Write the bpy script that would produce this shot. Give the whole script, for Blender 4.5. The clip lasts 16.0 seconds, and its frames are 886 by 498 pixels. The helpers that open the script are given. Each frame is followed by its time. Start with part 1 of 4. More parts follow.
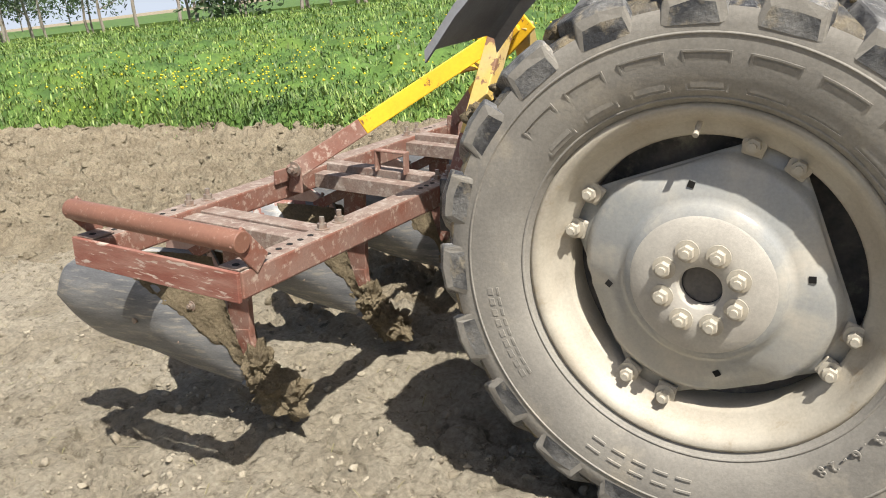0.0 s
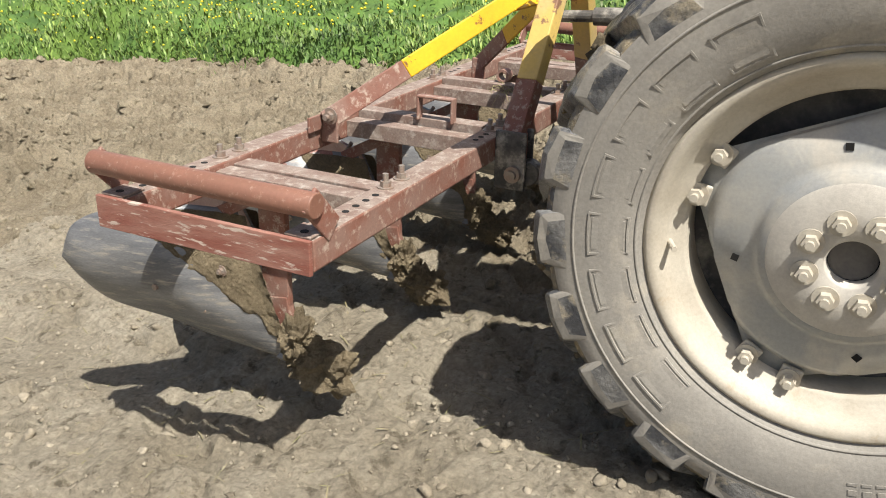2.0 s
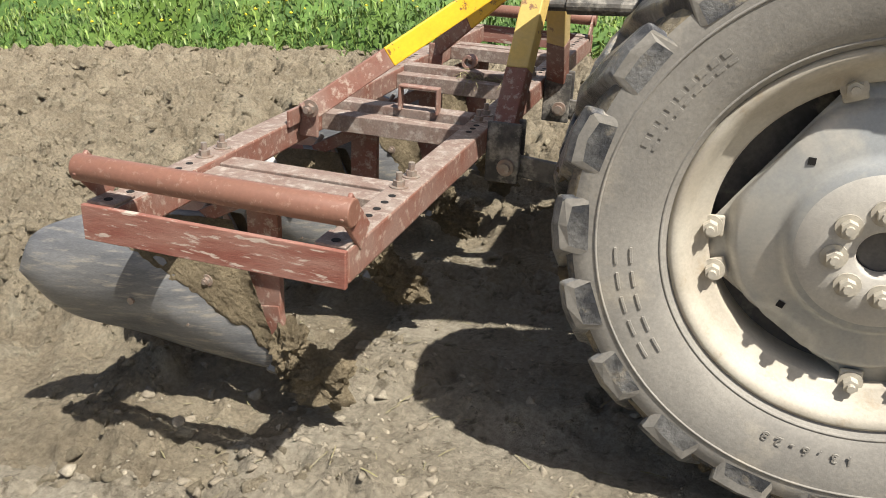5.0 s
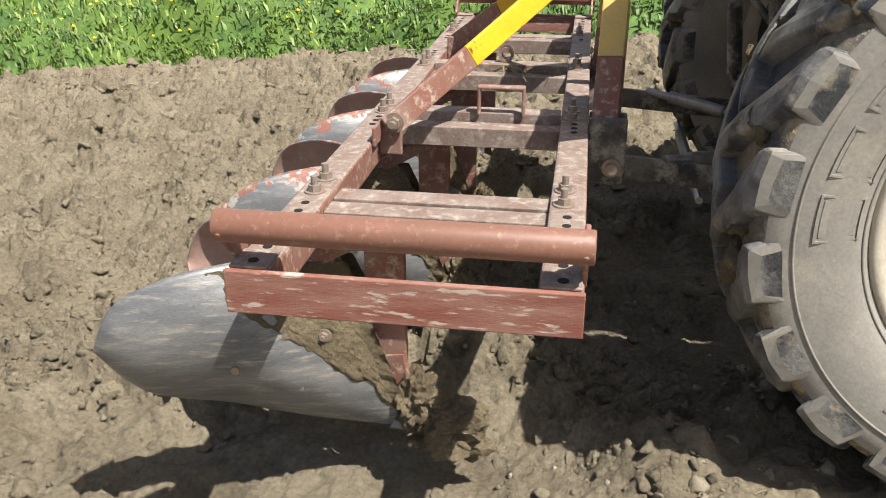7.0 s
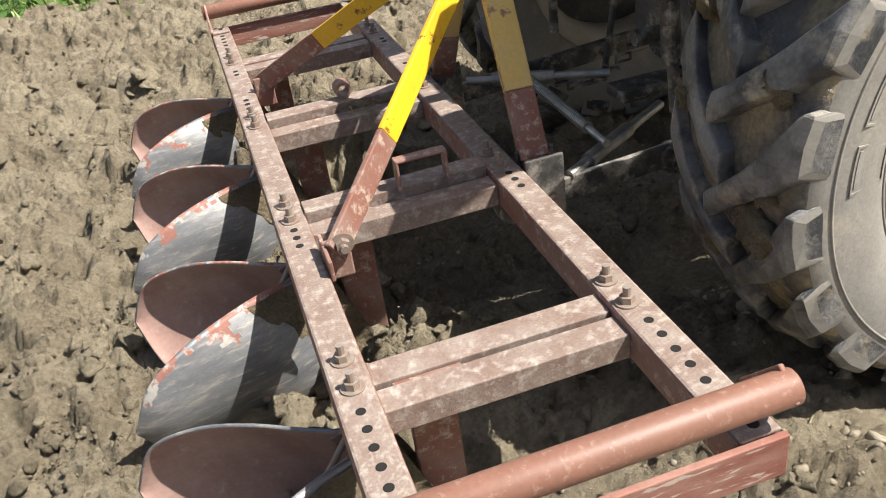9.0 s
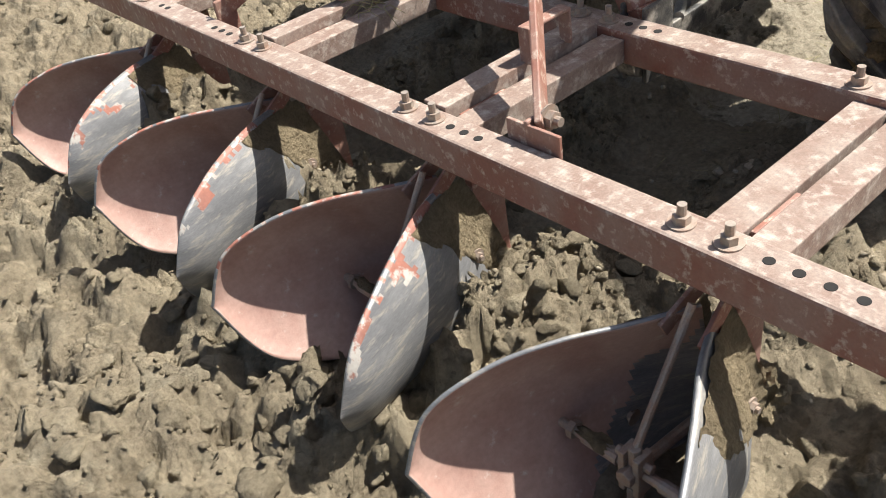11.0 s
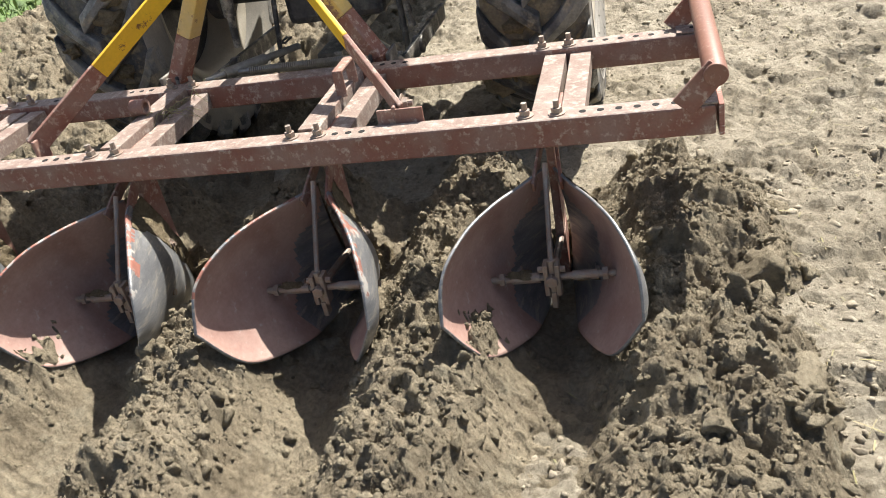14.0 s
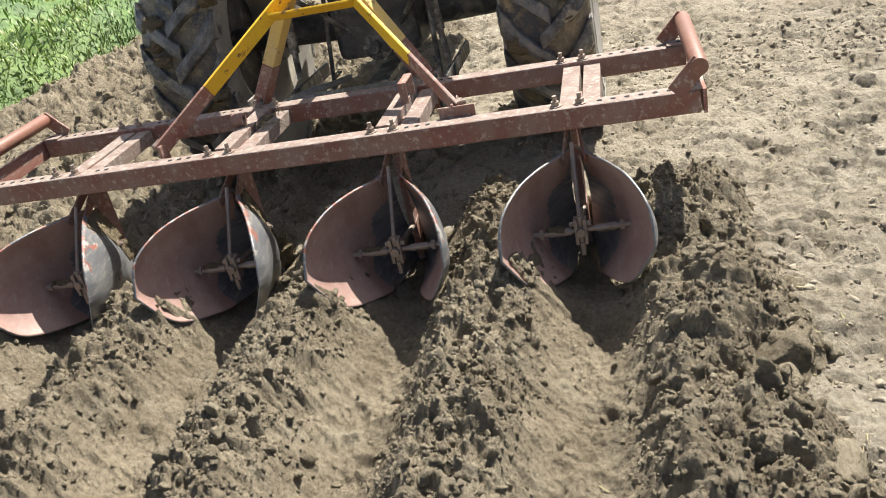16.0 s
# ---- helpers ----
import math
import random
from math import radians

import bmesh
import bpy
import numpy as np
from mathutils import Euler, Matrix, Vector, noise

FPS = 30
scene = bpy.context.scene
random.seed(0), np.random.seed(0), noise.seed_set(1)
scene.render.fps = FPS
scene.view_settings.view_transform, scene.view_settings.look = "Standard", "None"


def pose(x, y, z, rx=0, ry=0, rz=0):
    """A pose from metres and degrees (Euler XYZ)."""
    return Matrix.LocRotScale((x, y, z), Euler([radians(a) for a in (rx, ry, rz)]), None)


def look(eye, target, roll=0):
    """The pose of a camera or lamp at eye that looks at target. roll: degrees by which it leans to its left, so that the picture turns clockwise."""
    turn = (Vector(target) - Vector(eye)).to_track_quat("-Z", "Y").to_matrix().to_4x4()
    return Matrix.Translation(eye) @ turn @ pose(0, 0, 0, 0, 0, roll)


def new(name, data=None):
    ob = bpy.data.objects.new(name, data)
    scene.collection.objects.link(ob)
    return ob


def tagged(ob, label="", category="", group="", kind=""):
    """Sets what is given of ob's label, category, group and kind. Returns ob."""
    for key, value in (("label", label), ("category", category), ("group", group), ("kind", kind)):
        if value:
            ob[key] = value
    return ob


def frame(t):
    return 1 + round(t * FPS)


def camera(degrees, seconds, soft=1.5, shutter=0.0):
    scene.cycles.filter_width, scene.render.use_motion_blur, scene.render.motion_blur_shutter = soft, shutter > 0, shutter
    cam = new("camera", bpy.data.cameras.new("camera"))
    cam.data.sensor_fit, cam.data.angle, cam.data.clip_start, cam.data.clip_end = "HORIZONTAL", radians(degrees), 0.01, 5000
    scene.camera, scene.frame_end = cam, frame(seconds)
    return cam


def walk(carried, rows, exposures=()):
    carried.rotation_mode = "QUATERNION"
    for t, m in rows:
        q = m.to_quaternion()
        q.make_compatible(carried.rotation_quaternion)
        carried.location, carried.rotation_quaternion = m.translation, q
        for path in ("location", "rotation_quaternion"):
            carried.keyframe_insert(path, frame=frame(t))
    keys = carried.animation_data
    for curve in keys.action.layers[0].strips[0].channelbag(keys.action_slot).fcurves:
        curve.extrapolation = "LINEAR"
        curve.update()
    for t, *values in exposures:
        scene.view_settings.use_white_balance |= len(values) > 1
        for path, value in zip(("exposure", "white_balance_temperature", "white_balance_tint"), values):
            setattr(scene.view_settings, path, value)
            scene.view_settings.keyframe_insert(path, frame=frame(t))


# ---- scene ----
LENS = 55.01
CAMERA_ROWS = (
    (0.0, 1.964, -1.314, 1.313, 72.03, 6.84, 30.22),
    (0.5, 1.663, -1.251, 1.285, 70.01, 6.15, 30.50),
    (1.0, 1.236, -1.235, 1.274, 68.87, 5.02, 28.77),
    (1.5, 0.981, -1.266, 1.320, 68.54, 5.24, 27.03),
    (2.0, 0.566, -1.242, 1.312, 67.76, 5.11, 26.73),
    (2.5, 0.174, -1.313, 1.311, 67.90, 4.44, 25.56),
    (3.0, -0.220, -1.378, 1.354, 67.91, 4.22, 24.96),
    (3.5, -0.663, -1.313, 1.327, 67.73, 4.35, 23.93),
    (3.7, -0.845, -1.300, 1.323, 67.63, 4.30, 23.42),
    (4.1, -1.213, -1.281, 1.318, 67.35, 4.07, 22.18),
    (4.5, -1.589, -1.269, 1.315, 67.00, 3.72, 20.75),
    (4.9, -1.975, -1.259, 1.312, 66.62, 3.34, 19.27),
    (5.3, -2.372, -1.244, 1.307, 66.24, 3.01, 17.90),
    (5.6, -2.678, -1.226, 1.302, 65.97, 2.85, 17.01),
    (5.8, -2.886, -1.210, 1.297, 65.81, 2.80, 16.52),
    (6.0, -3.109, -1.172, 1.275, 65.61, 3.47, 15.84),
    (6.5, -3.422, -1.119, 1.308, 65.51, 5.49, 13.86),
    (7.0, -3.762, -1.147, 1.315, 65.55, 5.51, 9.28),
    (7.5, -4.000, -1.042, 1.235, 63.90, 6.06, 6.09),
    (8.0, -4.161, -0.896, 1.250, 62.26, 7.10, -1.41),
    (8.5, -4.364, -0.781, 1.432, 58.73, 6.56, -12.59),
    (9.0, -4.445, -0.685, 1.392, 57.03, 6.90, -18.40),
    (9.5, -4.496, -0.497, 1.366, 54.01, 6.96, -18.35),
    (10.0, -4.644, -0.389, 1.314, 50.62, 7.60, -21.68),
    (10.2, -4.762, -0.349, 1.287, 49.41, 7.42, -24.09),
    (10.5, -4.880, -0.272, 1.264, 49.87, 7.40, -29.42),
    (10.8, -4.955, -0.179, 1.246, 51.08, 7.51, -36.60),
    (11.1, -4.985, -0.080, 1.237, 52.78, 7.79, -44.82),
    (11.4, -4.975, 0.014, 1.236, 54.62, 8.21, -53.31),
    (11.7, -4.915, 0.094, 1.239, 56.28, 8.70, -61.26),
    (12.0, -4.810, 0.149, 1.243, 57.44, 9.19, -67.91),
    (12.3, -4.663, 0.170, 1.245, 57.87, 9.58, -72.47),
    (12.5, -4.507, 0.153, 1.262, 56.89, 10.06, -74.56),
    (13.0, -4.154, 0.133, 1.427, 50.42, 11.11, -81.47),
    (13.5, -4.107, 0.122, 1.417, 52.11, 10.92, -81.71),
    (14.0, -4.224, 0.153, 1.343, 59.18, 10.03, -79.41),
    (14.5, -4.285, 0.194, 1.370, 61.97, 9.44, -77.17),
    (15.0, -4.313, 0.227, 1.367, 63.26, 9.32, -75.80),
    (15.5, -4.297, 0.222, 1.387, 63.05, 10.40, -77.93),
    (16.0, -4.185, 0.221, 1.404, 63.21, 11.34, -80.85),
)
# seconds, plough forward, plough height, tilt, roll
PLOUGH_ROWS = (
    (0.0, 0.000, 0.775, 5.80, -2.50),
    (0.5, -0.050, 0.775, 5.80, -2.50),
    (1.0, -0.280, 0.775, 5.80, -2.50),
    (1.5, -0.560, 0.775, 5.80, -2.50),
    (2.0, -0.980, 0.775, 5.80, -2.50),
    (2.5, -1.380, 0.775, 5.80, -2.50),
    (3.0, -1.800, 0.775, 5.80, -2.50),
    (3.5, -2.180, 0.775, 5.80, -2.40),
    (3.7, -2.330, 0.775, 5.79, -2.34),
    (4.1, -2.627, 0.772, 5.72, -2.17),
    (4.5, -2.922, 0.767, 5.60, -1.96),
    (4.9, -3.218, 0.762, 5.47, -1.72),
    (5.3, -3.517, 0.757, 5.36, -1.48),
    (5.6, -3.745, 0.755, 5.31, -1.31),
    (5.8, -3.900, 0.755, 5.30, -1.20),
    (6.0, -4.060, 0.755, 5.30, -1.10),
    (6.5, -4.240, 0.755, 5.30, -1.00),
    (7.0, -4.360, 0.755, 5.20, -1.00),
    (7.5, -4.400, 0.620, 2.50, -1.00),
    (8.0, -4.400, 0.520, 0.70, -1.00),
    (8.5, -4.400, 0.490, 0.00, -1.00),
    (9.0, -4.400, 0.490, 0.00, -1.00),
    (9.5, -4.400, 0.490, 0.00, -1.00),
    (10.0, -4.400, 0.490, 0.00, -1.00),
    (10.2, -4.400, 0.490, 0.00, -1.00),
    (10.5, -4.375, 0.490, 0.00, -1.00),
    (10.8, -4.290, 0.494, 0.00, -0.93),
    (11.1, -4.135, 0.506, 0.00, -0.74),
    (11.4, -3.930, 0.520, 0.00, -0.50),
    (11.7, -3.710, 0.534, 0.00, -0.26),
    (12.0, -3.485, 0.546, 0.00, -0.07),
    (12.3, -3.260, 0.550, 0.00, 0.00),
    (12.5, -3.100, 0.550, 0.00, 0.00),
    (13.0, -2.700, 0.550, 0.00, 0.00),
    (13.5, -2.490, 0.550, 0.00, 0.00),
    (14.0, -2.370, 0.550, 0.00, 0.00),
    (14.5, -2.340, 0.550, 0.00, 0.00),
    (15.0, -2.240, 0.550, 0.00, 0.00),
    (15.5, -2.020, 0.550, 0.00, 0.00),
    (16.0, -1.650, 0.550, 0.00, 0.00),
)
cam = camera(LENS, 16.0, soft=0.95)
walk(cam, [(t, pose(x, y, z, rx, ry, rz)) for t, x, y, z, rx, ry, rz in CAMERA_ROWS],
     exposures=((0.0, 0.60), (3.5, 0.60), (6.0, 0.64), (9.0, 0.88), (10.2, 0.95), (12.3, 1.26), (14.0, 1.21), (16.0, 1.09)))

# ---- world, sun ----
SUN_FROM = Vector((0.475, -0.252, 0.80)).normalized()
world = bpy.data.worlds.new("sky")
scene.world = world
world.use_nodes = True
wn = world.node_tree.nodes
sky = wn.new("ShaderNodeTexSky")
sky.sky_type, sky.sun_disc = "NISHITA", False
sky.sun_elevation = math.asin(SUN_FROM.z)
sky.sun_rotation = math.atan2(SUN_FROM.x, SUN_FROM.y)
sky.dust_density = 3.0
world.node_tree.links.new(sky.outputs[0], wn["Background"].inputs[0])
wn["Background"].inputs[1].default_value = 0.062
sun = new("sun", bpy.data.lights.new("sun", "SUN"))
sun.data.energy, sun.data.angle, sun.data.color = 5.0, radians(0.55), (1.0, 0.955, 0.88)
sun.matrix_world = look(SUN_FROM * 20, (0, 0, 0))


# ---- materials ----
def material(name, colour, rough=0.8, metal=0.0, second=None, scale=6.0, low=0.4, high=0.6, fine=60.0, grain=0.15,
             bump=0.2, bump_scale=None, third=None, third_scale=20.0, third_low=0.6, third_high=0.7, vary=0.0, spec=0.5, stretch=None, relief=None):
    """Two or three colours mixed by noise at object scale, with fine grain and bump."""
    m = bpy.data.materials.new(name)
    m.use_nodes = True
    nt = m.node_tree
    n, link = nt.nodes, nt.links.new
    bsdf = n["Principled BSDF"]
    bsdf.inputs["Roughness"].default_value, bsdf.inputs["Metallic"].default_value = rough, metal
    bsdf.inputs["Specular IOR Level"].default_value = spec
    co = n.new("ShaderNodeTexCoord").outputs["Object"]
    if stretch:
        mp = n.new("ShaderNodeMapping")
        mp.inputs["Scale"].default_value = stretch
        link(co, mp.inputs[0])
        co = mp.outputs[0]

    def noise_at(s, detail=6, rough_=0.6):
        t = n.new("ShaderNodeTexNoise")
        t.inputs["Scale"].default_value, t.inputs["Detail"].default_value, t.inputs["Roughness"].default_value = s, detail, rough_
        link(co, t.inputs["Vector"])
        return t.outputs["Fac"]

    def ramp(fac, a, b):
        r = n.new("ShaderNodeMapRange")
        r.inputs["From Min"].default_value, r.inputs["From Max"].default_value = a, b
        link(fac, r.inputs["Value"])
        return r.outputs[0]

    def mix(fac, a, b, kind="MIX"):
        x = n.new("ShaderNodeMix")
        x.data_type, x.blend_type = "RGBA", kind
        if isinstance(fac, float):
            x.inputs[0].default_value = fac
        else:
            link(fac, x.inputs[0])
        for socket, v in ((x.inputs[6], a), (x.inputs[7], b)):
            if isinstance(v, tuple):
                socket.default_value = (*v, 1)
            else:
                link(v, socket)
        return x.outputs[2]

    out = mix(ramp(noise_at(scale), low, high), tuple(colour), tuple(second or [c * 0.75 for c in colour]))
    if third:
        out = mix(ramp(noise_at(third_scale, 8, 0.65), third_low, third_high), out, tuple(third))
    g = noise_at(fine, 4)
    dark = n.new("ShaderNodeMapRange")
    dark.inputs["To Min"].default_value, dark.inputs["To Max"].default_value = 1 - 2 * grain, 1 + 2 * grain
    link(g, dark.inputs["Value"])
    grey = n.new("ShaderNodeCombineColor")
    for k in range(3):
        link(dark.outputs[0], grey.inputs[k])
    out = mix(1.0, out, grey.outputs[0], "MULTIPLY")
    if vary:
        info = n.new("ShaderNodeObjectInfo") if vary < 0 else n.new("ShaderNodeNewGeometry")
        v = n.new("ShaderNodeMapRange")
        v.inputs["To Min"].default_value, v.inputs["To Max"].default_value = 1 - abs(vary), 1 + abs(vary)
        link(info.outputs["Random" if vary < 0 else "Random Per Island"], v.inputs["Value"])
        grey2 = n.new("ShaderNodeCombineColor")
        for k in range(3):
            link(v.outputs[0], grey2.inputs[k])
        out = mix(1.0, out, grey2.outputs[0], "MULTIPLY")
    link(out, bsdf.inputs["Base Color"])
    if bump:
        b = n.new("ShaderNodeBump")
        b.inputs["Strength"].default_value, b.inputs["Distance"].default_value = bump, 0.01
        link(noise_at(bump_scale or fine, 8, 0.7), b.inputs["Height"])
        if relief:
            r2 = n.new("ShaderNodeBump")
            r2.inputs["Strength"].default_value, r2.inputs["Distance"].default_value = 1.0, relief[1]
            link(noise_at(relief[0], 12, 0.78), r2.inputs["Height"])
            link(r2.outputs[0], b.inputs["Normal"])
        link(b.outputs[0], bsdf.inputs["Normal"])
    return m


SOIL = material("trodden_dry_soil", (0.385, 0.342, 0.265), 0.95, second=(0.29, 0.252, 0.188), scale=2.2, low=0.38, high=0.62, fine=60, grain=0.3, bump=1.0,
                bump_scale=42, third=(0.165, 0.142, 0.104), third_scale=17, third_low=0.55, third_high=0.66, spec=0.12, relief=(14, 0.026))
TURNED = material("freshly_turned_soil", (0.335, 0.285, 0.203), 0.95, second=(0.24, 0.2, 0.14), scale=4, low=0.38, high=0.62, fine=70, grain=0.3, bump=1.0,
                  bump_scale=45, third=(0.33, 0.292, 0.215), third_scale=7, third_low=0.55, third_high=0.68, spec=0.12, relief=(16, 0.034))
CLOD = material("soil_clod", (0.32, 0.276, 0.197), 0.95, second=(0.24, 0.203, 0.142), scale=5, fine=90, grain=0.28, bump=1.0, bump_scale=70, vary=0.14, spec=0.12, relief=(26, 0.02))
PEBBLE = material("small_dry_crumbs", (0.35, 0.31, 0.238), 0.95, second=(0.25, 0.215, 0.16), scale=3, fine=90, grain=0.25, bump=0.6, bump_scale=70, vary=0.15, spec=0.12)
MUD = material("caked_mud", (0.28, 0.228, 0.148), 0.95, second=(0.205, 0.165, 0.107), scale=14, fine=110, grain=0.28, bump=1.0, bump_scale=70, spec=0.12, relief=(38, 0.022))
RED = material("worn_red_oxide_paint", (0.235, 0.098, 0.068), 0.6, second=(0.27, 0.165, 0.13), scale=7, fine=150, grain=0.12, bump=0.15,
               third=(0.44, 0.34, 0.275), third_scale=45, third_low=0.54, third_high=0.66)
REDTOP = material("dusty_red_oxide_paint", (0.275, 0.218, 0.182), 0.75, second=(0.205, 0.138, 0.11), scale=13, low=0.36, high=0.64, fine=170, grain=0.2, bump=0.25,
                  third=(0.41, 0.355, 0.305), third_scale=42, third_low=0.50, third_high=0.68)
TUBE = material("red_oxide_tube_paint", (0.255, 0.12, 0.082), 0.5, second=(0.215, 0.105, 0.072), scale=5, fine=120, grain=0.1, bump=0.08,
                third=(0.35, 0.23, 0.175), third_scale=70, third_low=0.56, third_high=0.72)
PLATE = material("scratched_red_plate", (0.24, 0.085, 0.06), 0.65, second=(0.33, 0.17, 0.13), scale=4, fine=90, grain=0.15, bump=0.25,
                 third=(0.52, 0.42, 0.35), third_scale=14, third_low=0.56, third_high=0.62, stretch=(1, 1, 6))
YELLOW = material("chipped_yellow_paint", (0.80, 0.50, 0.02), 0.5, second=(0.72, 0.42, 0.02), scale=5, fine=100, grain=0.08, bump=0.1,
                  third=(0.20, 0.09, 0.03), third_scale=22, third_low=0.61, third_high=0.64)
PALEYELLOW = material("faded_yellow_paint", (0.66, 0.47, 0.14), 0.55, second=(0.6, 0.45, 0.2), scale=6, fine=100, grain=0.08, bump=0.1,
                      third=(0.27, 0.15, 0.09), third_scale=13, third_low=0.58, third_high=0.62)
STEEL = material("soil_polished_steel", (0.27, 0.273, 0.277), 0.42, 0.35, second=(0.15, 0.154, 0.162), scale=5, low=0.35, high=0.65, fine=120, grain=0.2, bump=0.15,
                 third=(0.42, 0.385, 0.325), third_scale=14, third_low=0.52, third_high=0.70, stretch=(1, 1, 5))
WINGIN = material("rusty_red_wing_inside", (0.335, 0.205, 0.17), 0.5, second=(0.41, 0.285, 0.24), scale=6, fine=100, grain=0.12, bump=0.12,
                  third=(0.46, 0.39, 0.34), third_scale=30, third_low=0.61, third_high=0.72)
SHARE = material("worn_share_steel", (0.26, 0.25, 0.24), 0.35, 0.7, second=(0.16, 0.15, 0.14), scale=9, fine=160, grain=0.1, bump=0.1)
BOLT = material("dull_bolt_steel", (0.34, 0.295, 0.25), 0.55, 0.5, second=(0.34, 0.25, 0.2), scale=40, fine=300, grain=0.15, bump=0.1)
BLACK = material("dark_hole", (0.01, 0.009, 0.008), 0.9, scale=20, bump=0)
RUBBER = material("dusty_tyre_rubber", (0.315, 0.295, 0.258), 0.9, second=(0.245, 0.23, 0.203), scale=5, low=0.35, high=0.65, fine=140, grain=0.14, bump=0.14, bump_scale=60,
                  third=(0.37, 0.335, 0.275), third_scale=8, third_low=0.55, third_high=0.7)
LUG = material("worn_lug_rubber", (0.20, 0.197, 0.188), 0.33, second=(0.05, 0.052, 0.057), scale=8, low=0.42, high=0.58, fine=120, grain=0.25, bump=0.5, bump_scale=55,
               third=(0.32, 0.28, 0.21), third_scale=12, third_low=0.53, third_high=0.64)
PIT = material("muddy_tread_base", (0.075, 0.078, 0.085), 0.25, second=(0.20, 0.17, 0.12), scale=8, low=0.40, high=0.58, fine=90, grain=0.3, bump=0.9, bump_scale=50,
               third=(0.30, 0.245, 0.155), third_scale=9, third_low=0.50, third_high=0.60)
RIM = material("cream_rim_paint", (0.50, 0.46, 0.38), 0.6, second=(0.42, 0.375, 0.30), scale=6, fine=140, grain=0.1, bump=0.12,
               third=(0.36, 0.29, 0.20), third_scale=12, third_low=0.6, third_high=0.72)
DISC = material("grey_disc_paint", (0.32, 0.33, 0.325), 0.16, second=(0.42, 0.405, 0.365), scale=5, fine=140, grain=0.08, bump=0.06,
                third=(0.50, 0.465, 0.40), third_scale=9, third_low=0.5, third_high=0.7)
HUBM = material("dusty_hub_paint", (0.52, 0.49, 0.43), 0.55, second=(0.45, 0.42, 0.37), scale=9, fine=160, grain=0.1, bump=0.12)
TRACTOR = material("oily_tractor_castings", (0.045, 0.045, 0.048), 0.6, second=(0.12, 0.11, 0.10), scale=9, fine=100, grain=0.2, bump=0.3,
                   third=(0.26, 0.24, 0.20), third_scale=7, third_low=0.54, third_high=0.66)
WETSTEEL = material("wet_oily_steel", (0.16, 0.17, 0.19), 0.12, 0.6, second=(0.03, 0.03, 0.035), scale=25, fine=80, grain=0.2, bump=1.0, bump_scale=45)
WORNEDGE = material("chipped_orange_red_paint", (0.30, 0.12, 0.085), 0.55, second=(0.24, 0.11, 0.085), scale=8, fine=120, grain=0.15, bump=0.15,
                    third=(0.36, 0.34, 0.31), third_scale=20, third_low=0.50, third_high=0.56)
FENDER = material("grey_fender_paint", (0.33, 0.34, 0.36), 0.5, second=(0.24, 0.24, 0.25), scale=4, fine=90, grain=0.1, bump=0.1)
LINK = material("black_link_steel", (0.05, 0.05, 0.05), 0.5, 0.2, second=(0.15, 0.14, 0.125), scale=12, fine=120, grain=0.2, bump=0.2,
                third=(0.36, 0.335, 0.29), third_scale=16, third_low=0.50, third_high=0.62)
CHROME = material("dusty_spring_steel", (0.42, 0.41, 0.38), 0.4, 0.7, scale=20, fine=100, grain=0.15, bump=0.1)
LEAF = material("crop_leaf", (0.165, 0.235, 0.05), 0.55, second=(0.065, 0.13, 0.03), scale=1.0, low=0.42, high=0.6, fine=30, grain=0.15, bump=0.0, vary=0.5,
                third=(0.215, 0.28, 0.06), third_scale=0.5, third_low=0.5, third_high=0.6)
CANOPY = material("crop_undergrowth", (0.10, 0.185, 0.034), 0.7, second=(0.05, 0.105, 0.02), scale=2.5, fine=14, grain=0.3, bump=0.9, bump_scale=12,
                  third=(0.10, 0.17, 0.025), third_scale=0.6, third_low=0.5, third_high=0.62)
FLOWER = material("mustard_flower", (0.75, 0.62, 0.03), 0.6, scale=30, fine=100, bump=0)
STRAW = material("dry_straw", (0.30, 0.255, 0.15), 0.85, second=(0.26, 0.24, 0.11), scale=14, fine=120, bump=0)
BARK = material("grey_bark", (0.24, 0.20, 0.165), 0.9, second=(0.33, 0.30, 0.26), scale=3, fine=30, grain=0.2, bump=0.5, stretch=(1, 1, 0.3))
TREELEAF = material("tree_leaf", (0.075, 0.115, 0.05), 0.6, second=(0.045, 0.075, 0.035), scale=0.6, fine=8, grain=0.15, bump=0, vary=0.3)


HAZE = bpy.data.materials.new("pale_haze")
HAZE.use_nodes = True
hb = HAZE.node_tree.nodes["Principled BSDF"]
hb.inputs["Base Color"].default_value = (0, 0, 0, 1)
hb.inputs["Emission Color"].default_value = (0.52, 0.58, 0.68, 1)
hb.inputs["Emission Strength"].default_value = 0.85


# ---- building helpers ----
def part(name, bm, mat, parent=None, label="", m=None, smooth=False, bevel=0.0, thick=0.0):
    me = bpy.data.meshes.new(name)
    bm.normal_update()
    bm.to_mesh(me)
    bm.free()
    for mm in (mat if isinstance(mat, (list, tuple)) else (mat,)):
        me.materials.append(mm)
    if smooth:
        for p in me.polygons:
            p.use_smooth = True
    ob = new(name, me)
    if parent is not None:
        ob.parent = parent
    if m is not None:
        ob.matrix_basis = m
    if thick:
        s = ob.modifiers.new("thickness", "SOLIDIFY")
        s.thickness, s.offset = thick, 0
        if isinstance(mat, (list, tuple)) and len(mat) > 1:
            s.material_offset, s.material_offset_rim = 1, 0
    if bevel:
        b = ob.modifiers.new("worn_edges", "BEVEL")
        b.width, b.segments, b.limit_method, b.angle_limit = bevel, 2, "ANGLE", radians(40)
    if label:
        tagged(ob, label)
    return ob


